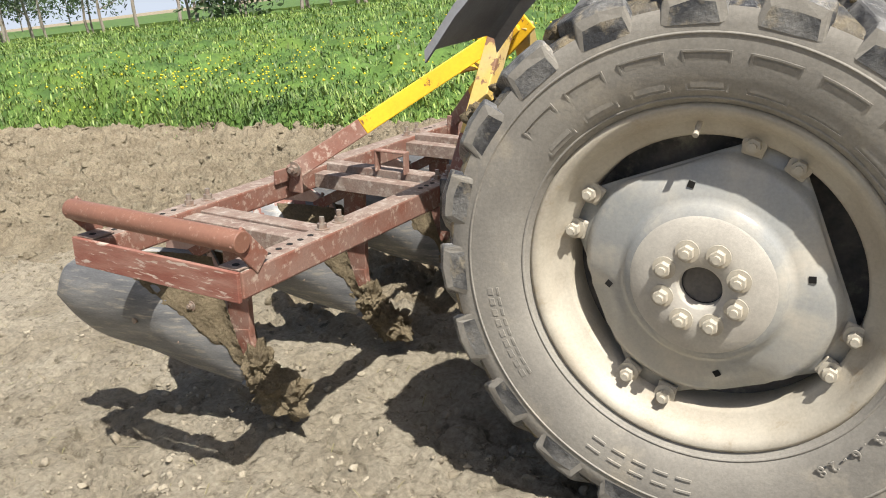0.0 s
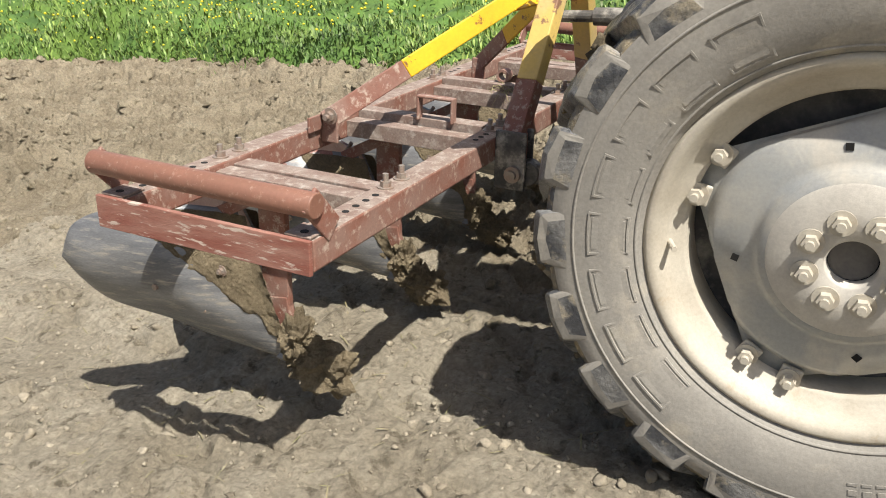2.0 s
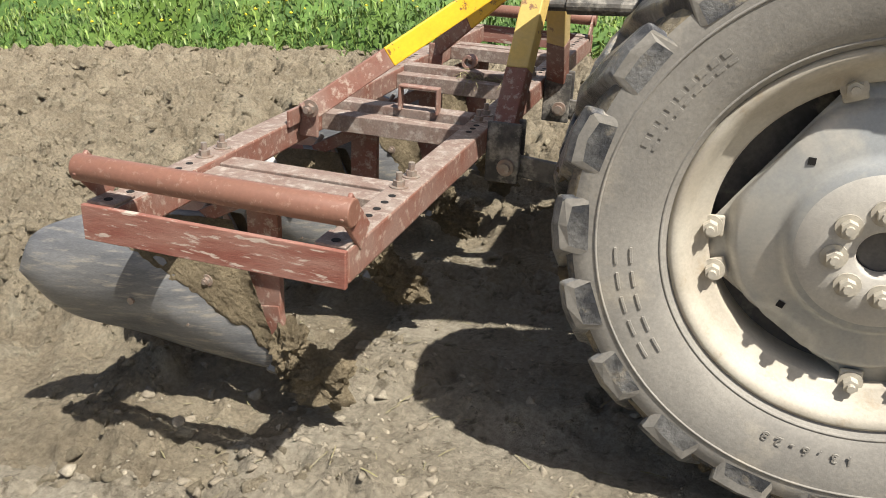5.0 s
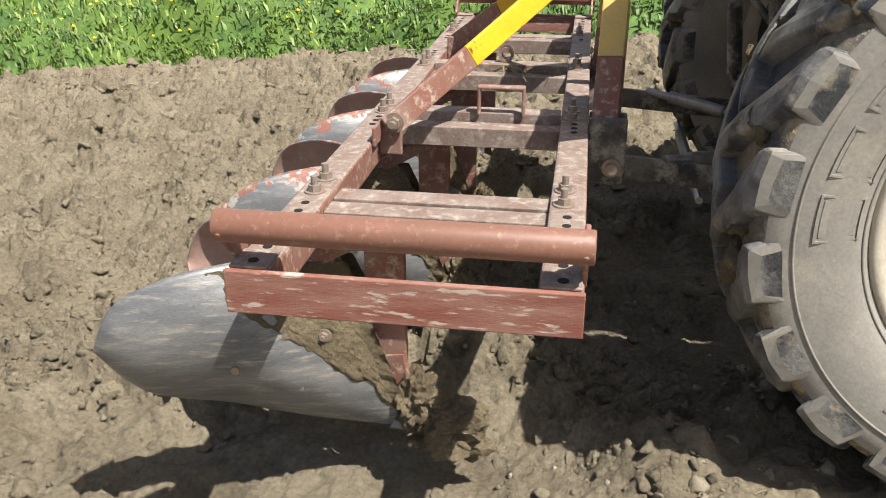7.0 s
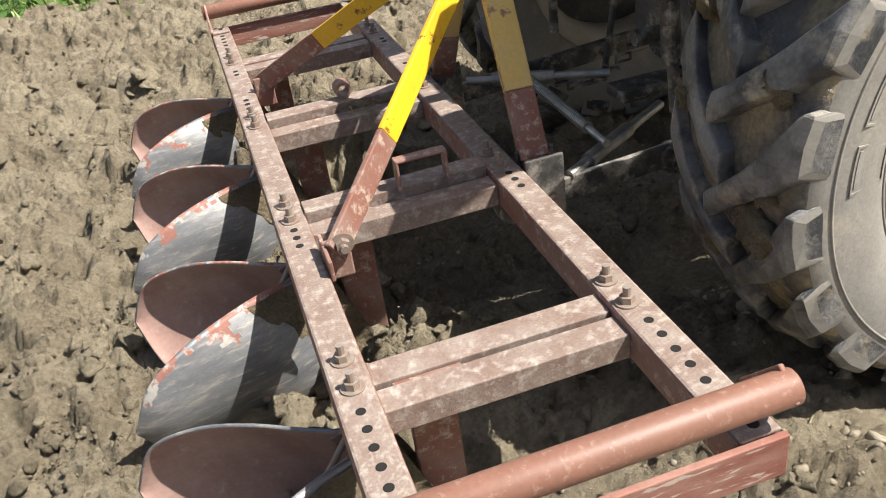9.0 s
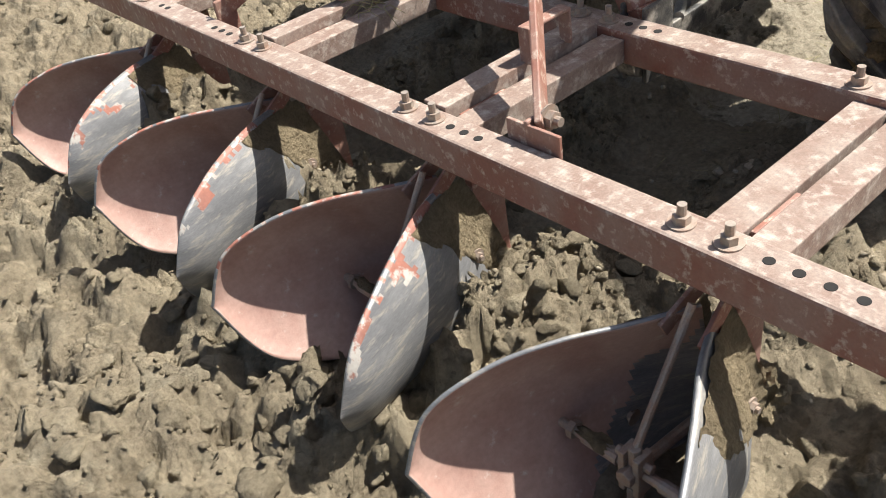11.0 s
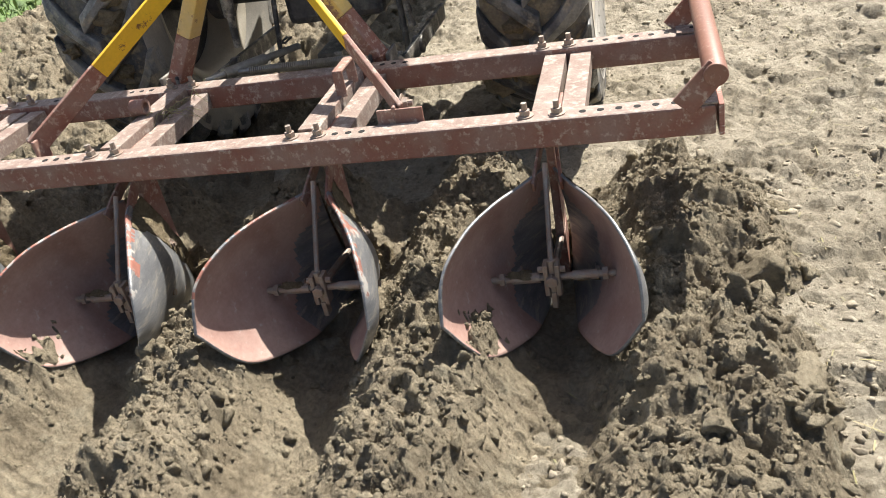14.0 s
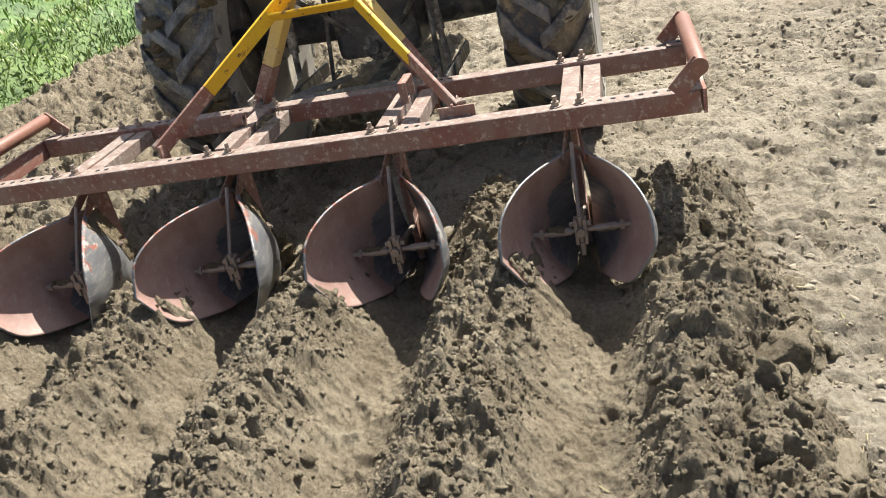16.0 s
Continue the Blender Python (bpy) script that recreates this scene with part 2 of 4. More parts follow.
def empty(name, label, category, m=None, group=""):
    ob = new(name)
    ob.empty_display_size = 0.1
    if m is not None:
        ob.matrix_basis = m
    return tagged(ob, label, category, group)


def box(bm, lo, hi, m=None):
    lo, hi = Vector(lo), Vector(hi)
    mat = Matrix.Translation((lo + hi) / 2) @ Matrix.Diagonal((*(hi - lo), 1))
    return bmesh.ops.create_cube(bm, size=1, matrix=(m @ mat) if m else mat)["verts"]


def boxm(lo, hi):
    bm = bmesh.new()
    box(bm, lo, hi)
    return bm


def rod(bm, a, b, r, seg=16, r2=None):
    a, b = Vector(a), Vector(b)
    d = b - a
    m = Matrix.Translation((a + b) / 2) @ d.to_track_quat("Z", "Y").to_matrix().to_4x4()
    return bmesh.ops.create_cone(bm, cap_ends=True, segments=seg, radius1=r, radius2=r if r2 is None else r2, depth=d.length, matrix=m)["verts"]


def bar(bm, a, b, wide, thin, flat):
    """A flat bar from a to b; flat: the direction of its thin side."""
    a, b, flat = Vector(a), Vector(b), Vector(flat)
    d = (b - a).normalized()
    n = (flat - d * flat.dot(d)).normalized()
    w = d.cross(n)
    m = Matrix.Translation((a + b) / 2) @ Matrix((d, w, n)).transposed().to_4x4() @ Matrix.Diagonal(((b - a).length, wide, thin, 1))
    return bmesh.ops.create_cube(bm, size=1, matrix=m)["verts"]


def extruded(profile, x0, x1, y0):
    """A (y, z) outline run along x."""
    bm = bmesh.new()
    a = [bm.verts.new((x0, y0 + y, z)) for y, z in profile]
    b = [bm.verts.new((x1, y0 + y, z)) for y, z in profile]
    n = len(a)
    for k in range(n):
        bm.faces.new((a[k], a[(k + 1) % n], b[(k + 1) % n], b[k]))
    bm.faces.new(a[::-1])
    bm.faces.new(b)
    bmesh.ops.recalc_face_normals(bm, faces=bm.faces)
    return bm


def bolt_mesh(r=0.011, h=0.012, washer=True, stud=0.016):
    """A hexagon nut on a washer with the stud's end above, axis z."""
    bm = bmesh.new()
    if washer:
        rod(bm, (0, 0, 0), (0, 0, 0.003), r * 1.75, 18)
    rod(bm, (0, 0, 0.003), (0, 0, 0.003 + h), r * 1.12, 6)
    rod(bm, (0, 0, 0.003), (0, 0, 0.003 + h + stud), r * 0.6, 10)
    return bm


def lathe(bm, profile, seg=96, mat_index=None):
    """Turn (radius, y) round the y axis."""
    rings = []
    for r, y in profile:
        rings.append([bm.verts.new((r * math.cos(2 * math.pi * k / seg), y, r * math.sin(2 * math.pi * k / seg))) for k in range(seg)])
    for i in range(len(rings) - 1):
        for k in range(seg):
            f = bm.faces.new((rings[i][k], rings[i][(k + 1) % seg], rings[i + 1][(k + 1) % seg], rings[i + 1][k]))
            if mat_index:
                f.material_index = mat_index[i]
    return rings


def fbm(x, y, scale, octaves=4, seed=0, gain=0.5):
    """Value noise on numpy arrays, about -1 to 1."""
    out, amp, tot = np.zeros(np.broadcast(x, y).shape), 1.0, 0.0
    for o in range(octaves):
        u, v = x * scale + 17.3 * (o + seed), y * scale - 9.1 * (o + 2 * seed)
        i, j = np.floor(u).astype(np.int64), np.floor(v).astype(np.int64)
        fu, fv = u - i, v - j
        fu, fv = fu * fu * (3 - 2 * fu), fv * fv * (3 - 2 * fv)

        def cell(a, b):
            n_ = (a * 374761393 + b * 668265263 + (o + 7 * seed) * 974711) & 0xFFFFFFFF
            n_ = ((n_ ^ (n_ >> 13)) * 1274126177) & 0xFFFFFFFF
            return ((n_ ^ (n_ >> 16)) & 0xFFFF) / 32767.5 - 1
        a = cell(i, j) * (1 - fu) + cell(i + 1, j) * fu
        b = cell(i, j + 1) * (1 - fu) + cell(i + 1, j + 1) * fu
        out, tot, amp, scale = out + amp * (a * (1 - fv) + b * fv), tot + amp, amp * gain, scale * 2
    return out / tot


def step(x, a, b):
    s = np.clip((x - a) / (b - a), 0, 1)
    return s * s * (3 - 2 * s)


# ---- plan ----
CY = 1.31                                  # the plough's and the tractor's middle line
LENGTH = 2.62                              # of the two beams
DEPTH = 0.57                               # across both beams
RIDGERS = (0.408, 1.015, 1.605, 2.21)      # middle of each ridging body
FIELD = 4.85                               # where the green crop begins


def tilled(x, y):
    wob = 0.35 * fbm(x, y, 0.9, 3, 5)
    back = step(y + wob, 1.1, 1.9)
    rear = step(y + wob, 0.35, 0.95) * (1 - step(x + wob, -4.1, -3.1))
    return np.maximum(np.maximum(back, rear), 1 - step(x + wob, -5.6, -4.7)) * (1 - step(y, FIELD - 0.1, FIELD + 0.3))


def lumps(x, y):
    """Broken soil: stepped lumps and sharp crumbs, each about -1 to 1."""
    lump = fbm(x, y, 7.5, 5, 3, 0.65)
    lump = 0.55 * lump + 0.45 * (np.floor(lump * 5) / 5 + 0.12 * fbm(x, y, 23, 2, 12))
    return lump, 1 - 2 * np.abs(fbm(x, y, 16, 3, 4, 0.6))


def height(x, y):
    till = tilled(x, y)
    # trodden crust: low plates with broken edges, hoof-like dents, crumbs
    plate = step(fbm(x, y, 6.5, 5, 61, 0.6), 0.02, 0.12)
    dent = step(fbm(x, y, 9, 3, 31), 0.24, 0.36)
    z = 0.012 * fbm(x, y, 1.3, 3, 1) + 0.018 * fbm(x, y, 7, 5, 2, 0.68) + 0.013 * plate - 0.024 * dent - 0.018 * step(fbm(x, y, 15, 2, 35), 0.22, 0.36) + 0.009 * (1 - 2 * np.abs(fbm(x, y, 22, 2, 33)))
    lump, crumb = lumps(x, y)
    slab = step(fbm(x, y, 4.2, 4, 71, 0.6), 0.0, 0.14)
    z = z * (1 - 0.35 * till) + till * (0.092 * lump + 0.042 * crumb + 0.038 * slab - 0.02 + 0.035 * fbm(x, y, 1.7, 2, 8))
    # shallow tracks where the bodies run
    run = step(x, -4.3, -4.0) * (1 - step(x, -1.6, -1.1))
    for c in RIDGERS:
        d = np.abs(y - c)
        z = z + run * (1 - step(d, 0.06, 0.22)) * (0.25 * z - 0.034 - z)
    # soil heaped up before the first body where the plough was set down
    heap = np.exp(-(((x + 3.48) / 0.36) ** 2 + ((y - 0.44) / 0.27) ** 2)) + 0.7 * np.exp(-(((x + 2.95) / 0.34) ** 2 + ((y - 0.30) / 0.2) ** 2))
    heap = heap * (1 - 0.6 * step(x, -3.62, -3.45) * (1 - step(np.abs(y - RIDGERS[0]), 0.10, 0.26)))
    z = z + heap * (0.10 + 0.12 * lump + 0.04 * crumb)
    for c in RIDGERS[1:]:
        pile = np.exp(-(((x + 4.26) / 0.30) ** 2 + ((y - c + 0.15) / 0.13) ** 2)) + 0.6 * np.exp(-(((x + 4.05) / 0.22) ** 2 + ((y - c) / 0.16) ** 2))
        z = z + pile * (0.13 + 0.10 * lump + 0.04 * crumb)
    # bank at the crop's edge
    z = z + 0.10 * np.exp(-((y - FIELD + 0.1 + 0.25 * fbm(x, y, 0.8, 2, 11)) / 0.35) ** 2)
    return z


def ridge_height(x, y):
    """The ridged soil behind the bodies: smooth-walled furrows between crumbly ridges."""
    wander = 0.04 * fbm(x, y * 0.3, 2.2, 3, 6)
    d = np.min([np.abs(y - c - wander) for c in RIDGERS], axis=0)
    wall = step(d, 0.018, 0.250) ** 1.15
    lump, crumb = lumps(x + 40, y)
    slab = step(fbm(x, y, 5.0, 4, 72, 0.6), 0.0, 0.12)
    bank = 1 - step(y, 0.12, 0.32)
    z = -0.016 + (0.172 - 0.015 * bank) * wall + (0.052 * lump + 0.030 * crumb + 0.030 * slab + 0.016 * fbm(x, y, 38, 3, 91, 0.6)) * (0.45 + 0.55 * step(wall, 0.25, 0.9)) + 0.010 * fbm(x, y, 24, 4, 55, 0.65)
    # the outer bank thins out on to the trodden soil with a ragged edge
    rag = y + 0.16 * fbm(x, y, 3.0, 3, 81) + 0.07 * (1 - step(x, -2.8, -2.3))
    edge = step(rag, -0.30, 0.05) * (1 - step(y, 2.55, 2.9))
    return (z + 0.05) * edge - 0.05 - 0.05 * (1 - edge)


def ground_sheet():
    def axis(lo, hi, fine, far):
        core = np.arange(lo, hi + fine / 2, fine)
        grow = []
        s = fine
        d = 0.0
        while d < far:
            s *= 1.28
            d += s
            grow.append(d)
        grow = np.array(grow)
        return np.concatenate([lo - grow[::-1], core, hi + grow])
    xs = axis(-8.8, 3.0, 0.0165, 900)
    ys = axis(-1.2, 5.05, 0.0165, 900)
    gx, gy = np.meshgrid(xs, ys, indexing="ij")
    gz = height(gx, gy)
    co = np.stack([gx, gy, gz], -1).reshape(-1, 3)
    nx, ny = len(xs), len(ys)
    i = (np.arange(nx - 1)[:, None] * ny + np.arange(ny - 1)[None, :]).ravel()
    quads = np.stack([i, i + ny, i + ny + 1, i + 1], -1)
    me = bpy.data.meshes.new("ground")
    me.vertices.add(len(co))
    me.vertices.foreach_set("co", co.ravel())
    me.loops.add(quads.size)
    me.loops.foreach_set("vertex_index", quads.ravel())
    me.polygons.add(len(quads))
    me.polygons.foreach_set("loop_start", np.arange(0, quads.size, 4))
    me.polygons.foreach_set("use_smooth", np.ones(len(quads), bool))
    me.update()
    me.validate()
    me.materials.append(SOIL)
    me.materials.append(TURNED)
    mx, my = co[quads[:, 0], 0], co[quads[:, 0], 1]
    wet = np.maximum(tilled(mx, my), (1 - step(mx, -3.5, -2.8)) * step(my, -0.1, 0.12)) + 0.35 * fbm(mx, my, 6, 4, 40)
    me.polygons.foreach_set("material_index", (wet > 0.5).astype(np.int32))
    return tagged(new("ground", me), "dry brown field soil, trodden flat and partly ploughed", "ground", kind="structure")


def ico_lumps(rng, count, fine):
    """A few knobbly unit clods: (verts, faces) each."""
    out = []
    for k in range(count):
        bm = bmesh.new()
        bmesh.ops.create_icosphere(bm, subdivisions=fine, radius=1)
        off = Vector(rng.uniform(-50, 50, 3))
        cuts = [(Vector(rng.normal(0, 1, 3)).normalized(), rng.uniform(0.45, 0.85)) for _ in range(11)]
        for v in bm.verts:
            v.co *= 1.15
            for way, dist in cuts:
                over = v.co.dot(way) - dist
                if over > 0:
                    v.co -= way * over * 0.94
            n_ = noise.fractal(v.co * 1.6 + off, 0.6, 2.2, 4) + 0.4 * noise.fractal(v.co * 4.5 + off, 0.6, 2.2, 2)
            v.co *= max(0.45, 1 + 0.34 * n_)
            v.co += Vector(rng.normal(0, 0.035, 3))
            v.co.z *= 0.8
        vs = np.array([v.co[:] for v in bm.verts])
        fs = np.array([[v.index for v in f.verts] for f in bm.faces])
        bm.free()
        out.append((vs, fs))
    return out


def stuff_mesh(name, pieces, mat, smooth=False):
    """Join (verts, tri faces) pieces into one mesh."""
    base, vs, fs = 0, [], []
    for v, f in pieces:
        vs.append(v)
        fs.append(f + base)
        base += len(v)
    vs, fs = np.concatenate(vs), np.concatenate(fs)
    k = fs.shape[1]
    me = bpy.data.meshes.new(name)
    me.vertices.add(len(vs))
    me.vertices.foreach_set("co", vs.ravel())
    me.loops.add(fs.size)
    me.loops.foreach_set("vertex_index", fs.ravel())
    me.polygons.add(len(fs))
    me.polygons.foreach_set("loop_start", np.arange(0, fs.size, k))
    if smooth:
        me.polygons.foreach_set("use_smooth", np.ones(len(fs), bool))
    me.update()
    me.materials.append(mat)
    return new(name, me)


def clods():
    rng = np.random.default_rng(4)
    big, small, tiny = ico_lumps(rng, 14, 3), ico_lumps(rng, 14, 2), ico_lumps(rng, 16, 1)
    pieces, crumbs = [], []

    def scatter(n, xlo, xhi, ylo, yhi, smin, smax, keep, into=pieces):
        x, y = rng.uniform(xlo, xhi, n), rng.uniform(ylo, yhi, n)
        ok = rng.random(n) < keep(x, y)
        x, y = x[ok], y[ok]
        z = height(x, y)
        s = smin * (smax / smin) ** (rng.random(len(x)) ** 2.2)
        for a, b, c, r in zip(x, y, z, s):
            kinds = big if r > 0.034 else small if r > 0.013 else tiny
            v, f = kinds[rng.integers(len(kinds))]
            ang = rng.uniform(0, 6.283)
            ca, sa = math.cos(ang), math.sin(ang)
            tilt = rng.uniform(-0.7, 0.7)
            ct, st = math.cos(tilt), math.sin(tilt)
            m = np.array([[ca, -sa, 0], [sa, ca, 0], [0, 0, 1]]) @ np.array([[1, 0, 0], [0, ct, -st], [0, st, ct]])
            into.append(((v * r * rng.uniform(0.75, 1.25, 3)) @ m.T + (a, b, c + rng.uniform(-0.55, 0.2) * r), f))
    scatter(11500, -9.5, 5.0, 0.9, 5.2, 0.007, 0.042, lambda x, y: tilled(x, y) * 0.85)
    scatter(7500, -7.2, -3.0, -0.9, 1.4, 0.007, 0.040, lambda x, y: tilled(x, y) * 0.85)
    scatter(2400, -4.2, -2.8, -0.1, 1.0, 0.007, 0.034, lambda x, y: np.exp(-(((x + 3.45) / 0.45) ** 2 + ((y - 0.44) / 0.32) ** 2)) * (1 - step(x, -3.62, -3.5) * (1 - step(np.abs(y - RIDGERS[0]), 0.16, 0.24))))
    scatter(2600, -4.75, -3.7, 0.6, 2.5, 0.006, 0.03, lambda x, y: np.max([np.exp(-(((x + 4.22) / 0.33) ** 2 + ((y - c + 0.11) / 0.17) ** 2)) for c in RIDGERS[1:]], axis=0))
    scatter(11000, -4.2, 3.0, -2.4, 1.6, 0.003, 0.013, lambda x, y: 0.25 + 0.75 * (fbm(x, y, 1.5, 3, 44) > 0), crumbs)
    scatter(11000, -3.6, 1.3, -2.2, 0.9, 0.006, 0.024, lambda x, y: (0.30 + 0.70 * (fbm(x, y, 1.1, 3, 45) > 0.0)) * (1 - 0.55 * step(y, -0.5, 0.1)), crumbs)
    scatter(15000, -6.6, -2.5, -0.9, 3.0, 0.003, 0.011, lambda x, y: tilled(x, y))
    scatter(10000, -3.0, 2.0, 1.0, 4.2, 0.004, 0.013, lambda x, y: tilled(x, y))
    tagged(stuff_mesh("soil_crumbs", crumbs, PEBBLE), "small dry crumbs strewn over trodden soil", "soil crumbs", kind="stuff")
    bits = []
    for k in range(1050):
        a, b = (rng.uniform(-3.5, 1.5), rng.uniform(-1.6, 1.3)) if k < 900 else (rng.uniform(-4.0, 0.5), rng.uniform(-2.2, 0.2))
        ln, az = rng.uniform(0.012, 0.07), rng.uniform(0, 6.283)
        d = np.array([math.cos(az), math.sin(az), rng.normal(0, 0.18)]) * ln
        w = np.array([-math.sin(az), math.cos(az), 0]) * rng.uniform(0.0007, 0.0018)
        c = np.array([a, b, float(height(np.array([a]), np.array([b]))[0]) + 0.006])
        up = np.array([0, 0, 0.002])
        bits.append((np.array([c - d / 2 - w, c - d / 2 + w, c + up + w, c + up - w, c + d / 2 + w, c + d / 2 - w]), np.array([[0, 1, 2, 3], [3, 2, 4, 5]])))
    tagged(stuff_mesh("straw_bits", bits, STRAW), "short pale straw bits strewn on the soil", "straw", kind="stuff")
    ob = stuff_mesh("soil_clods", pieces, CLOD)
    return tagged(ob, "loose crumbly brown clods lying on the soil", "soil clods", kind="stuff")


# ---- soil thrown up by the plough ----
SLICE = 0.40
RIDGE_BANDS = ((-0.42, RIDGERS[0]), (RIDGERS[0], RIDGERS[1]), (RIDGERS[1], RIDGERS[2]), (RIDGERS[2], RIDGERS[3]), (RIDGERS[3], 2.92))


def soil_ridges():
    """Lengths of ridge between the furrows, each with its clods; (object, start of its stretch)."""
    rng = np.random.default_rng(31)
    big, small, tiny = ico_lumps(rng, 12, 3), ico_lumps(rng, 12, 2), ico_lumps(rng, 10, 1)
    out = []
    for i in range(8):
        x0 = -4.1 + SLICE * i
        for ya, yb in RIDGE_BANDS:
            xs = np.linspace(x0 - 0.006, x0 + SLICE + 0.006, 54)
            ys = np.linspace(ya, yb, max(20, int((yb - ya) / 0.0078)))
            gx, gy = np.meshgrid(xs, ys, indexing="ij")
            gz = ridge_height(gx, gy)
            top = np.stack([gx, gy, gz], -1)
            # close the piece with a skirt below
            ring = np.concatenate([top[0, :], top[1:, -1], top[-1, -2::-1], top[-2:0:-1, 0]])
            low = ring.copy()
            low[:, 2] = -0.30
            nx, ny, n = len(xs), len(ys), len(ring)
            k = (np.arange(nx - 1)[:, None] * ny + np.arange(ny - 1)[None, :]).ravel()
            quads = np.stack([k, k + ny, k + ny + 1, k + 1], -1)
            b0, j = nx * ny, np.arange(n)
            skirt = np.stack([b0 + j, b0 + (j + 1) % n, b0 + n + (j + 1) % n, b0 + n + j], -1)
            ob = stuff_mesh("soil_ridge", [(np.concatenate([top.reshape(-1, 3), ring, low]), np.concatenate([quads, skirt]))], TURNED, True)
            tagged(ob, "crumbly ridge of freshly turned damp brown soil", "soil ridge", group="ridges behind the plough")
            pieces = []

            def strew(count, smin, smax, kinds, clear=0.07):
                x, y = rng.uniform(x0, x0 + SLICE, count), rng.uniform(max(ya, -0.34), min(yb, 2.8), count)
                d = np.min([np.abs(y - c) for c in RIDGERS], axis=0)
                keep = rng.random(count) < (0.10 if clear < 0.1 else 0.0) + 0.90 * step(d, clear, clear + 0.12)
                x, y = x[keep], y[keep]
                z = ridge_height(x, y)
                for a, b, c, u in zip(x, y, z, rng.random(len(x))):
                    r = smin * (smax / smin) ** (u ** 2.0)
                    v, f = kinds[rng.integers(len(kinds))]
                    q = np.linalg.qr(rng.normal(0, 1, (3, 3)))[0]
                    pieces.append(((v * r * rng.uniform(0.7, 1.3, 3)) @ q.T + (a, b, c + rng.uniform(-0.5, 0.25) * r), f))
            much = (0.35 if i == 0 else 1.0) * (0.55 if ya > 1.6 else 1.0)
            strew(int((9 if ya < 0 else 5) * much), 0.026, 0.044, big, 0.2)
            strew(int(190 * much), 0.010, 0.023, small)
            strew(int(1500 * much), 0.0035, 0.011, tiny)
            loose = stuff_mesh("loose_soil", pieces, CLOD)
            loose.parent = ob
            tagged(loose, "loose crumbly soil on the ridge", kind="stuff")
            if ya < 0:
                for cx, cy, r in ((-2.34, -0.09, 0.085), (-2.52, -0.06, 0.06), (-1.93, -0.20, 0.06), (-2.80, -0.12, 0.07)):
                    if x0 <= cx < x0 + SLICE:
                        v, f = big[int(abs(cx) * 10) % len(big)]
                        cz = float(ridge_height(np.array([cx]), np.array([cy]))[0])
                        lump = stuff_mesh("large_clod", [(v * r * (1.15, 0.95, 0.8) + (cx, cy, cz + 0.25 * r), f)], CLOD)
                        lump.parent = ob
                        tagged(lump, "large angular clod on the bank")
            out.append((ob, x0, 0.70 if ya < 0 else 0.72))
    return out


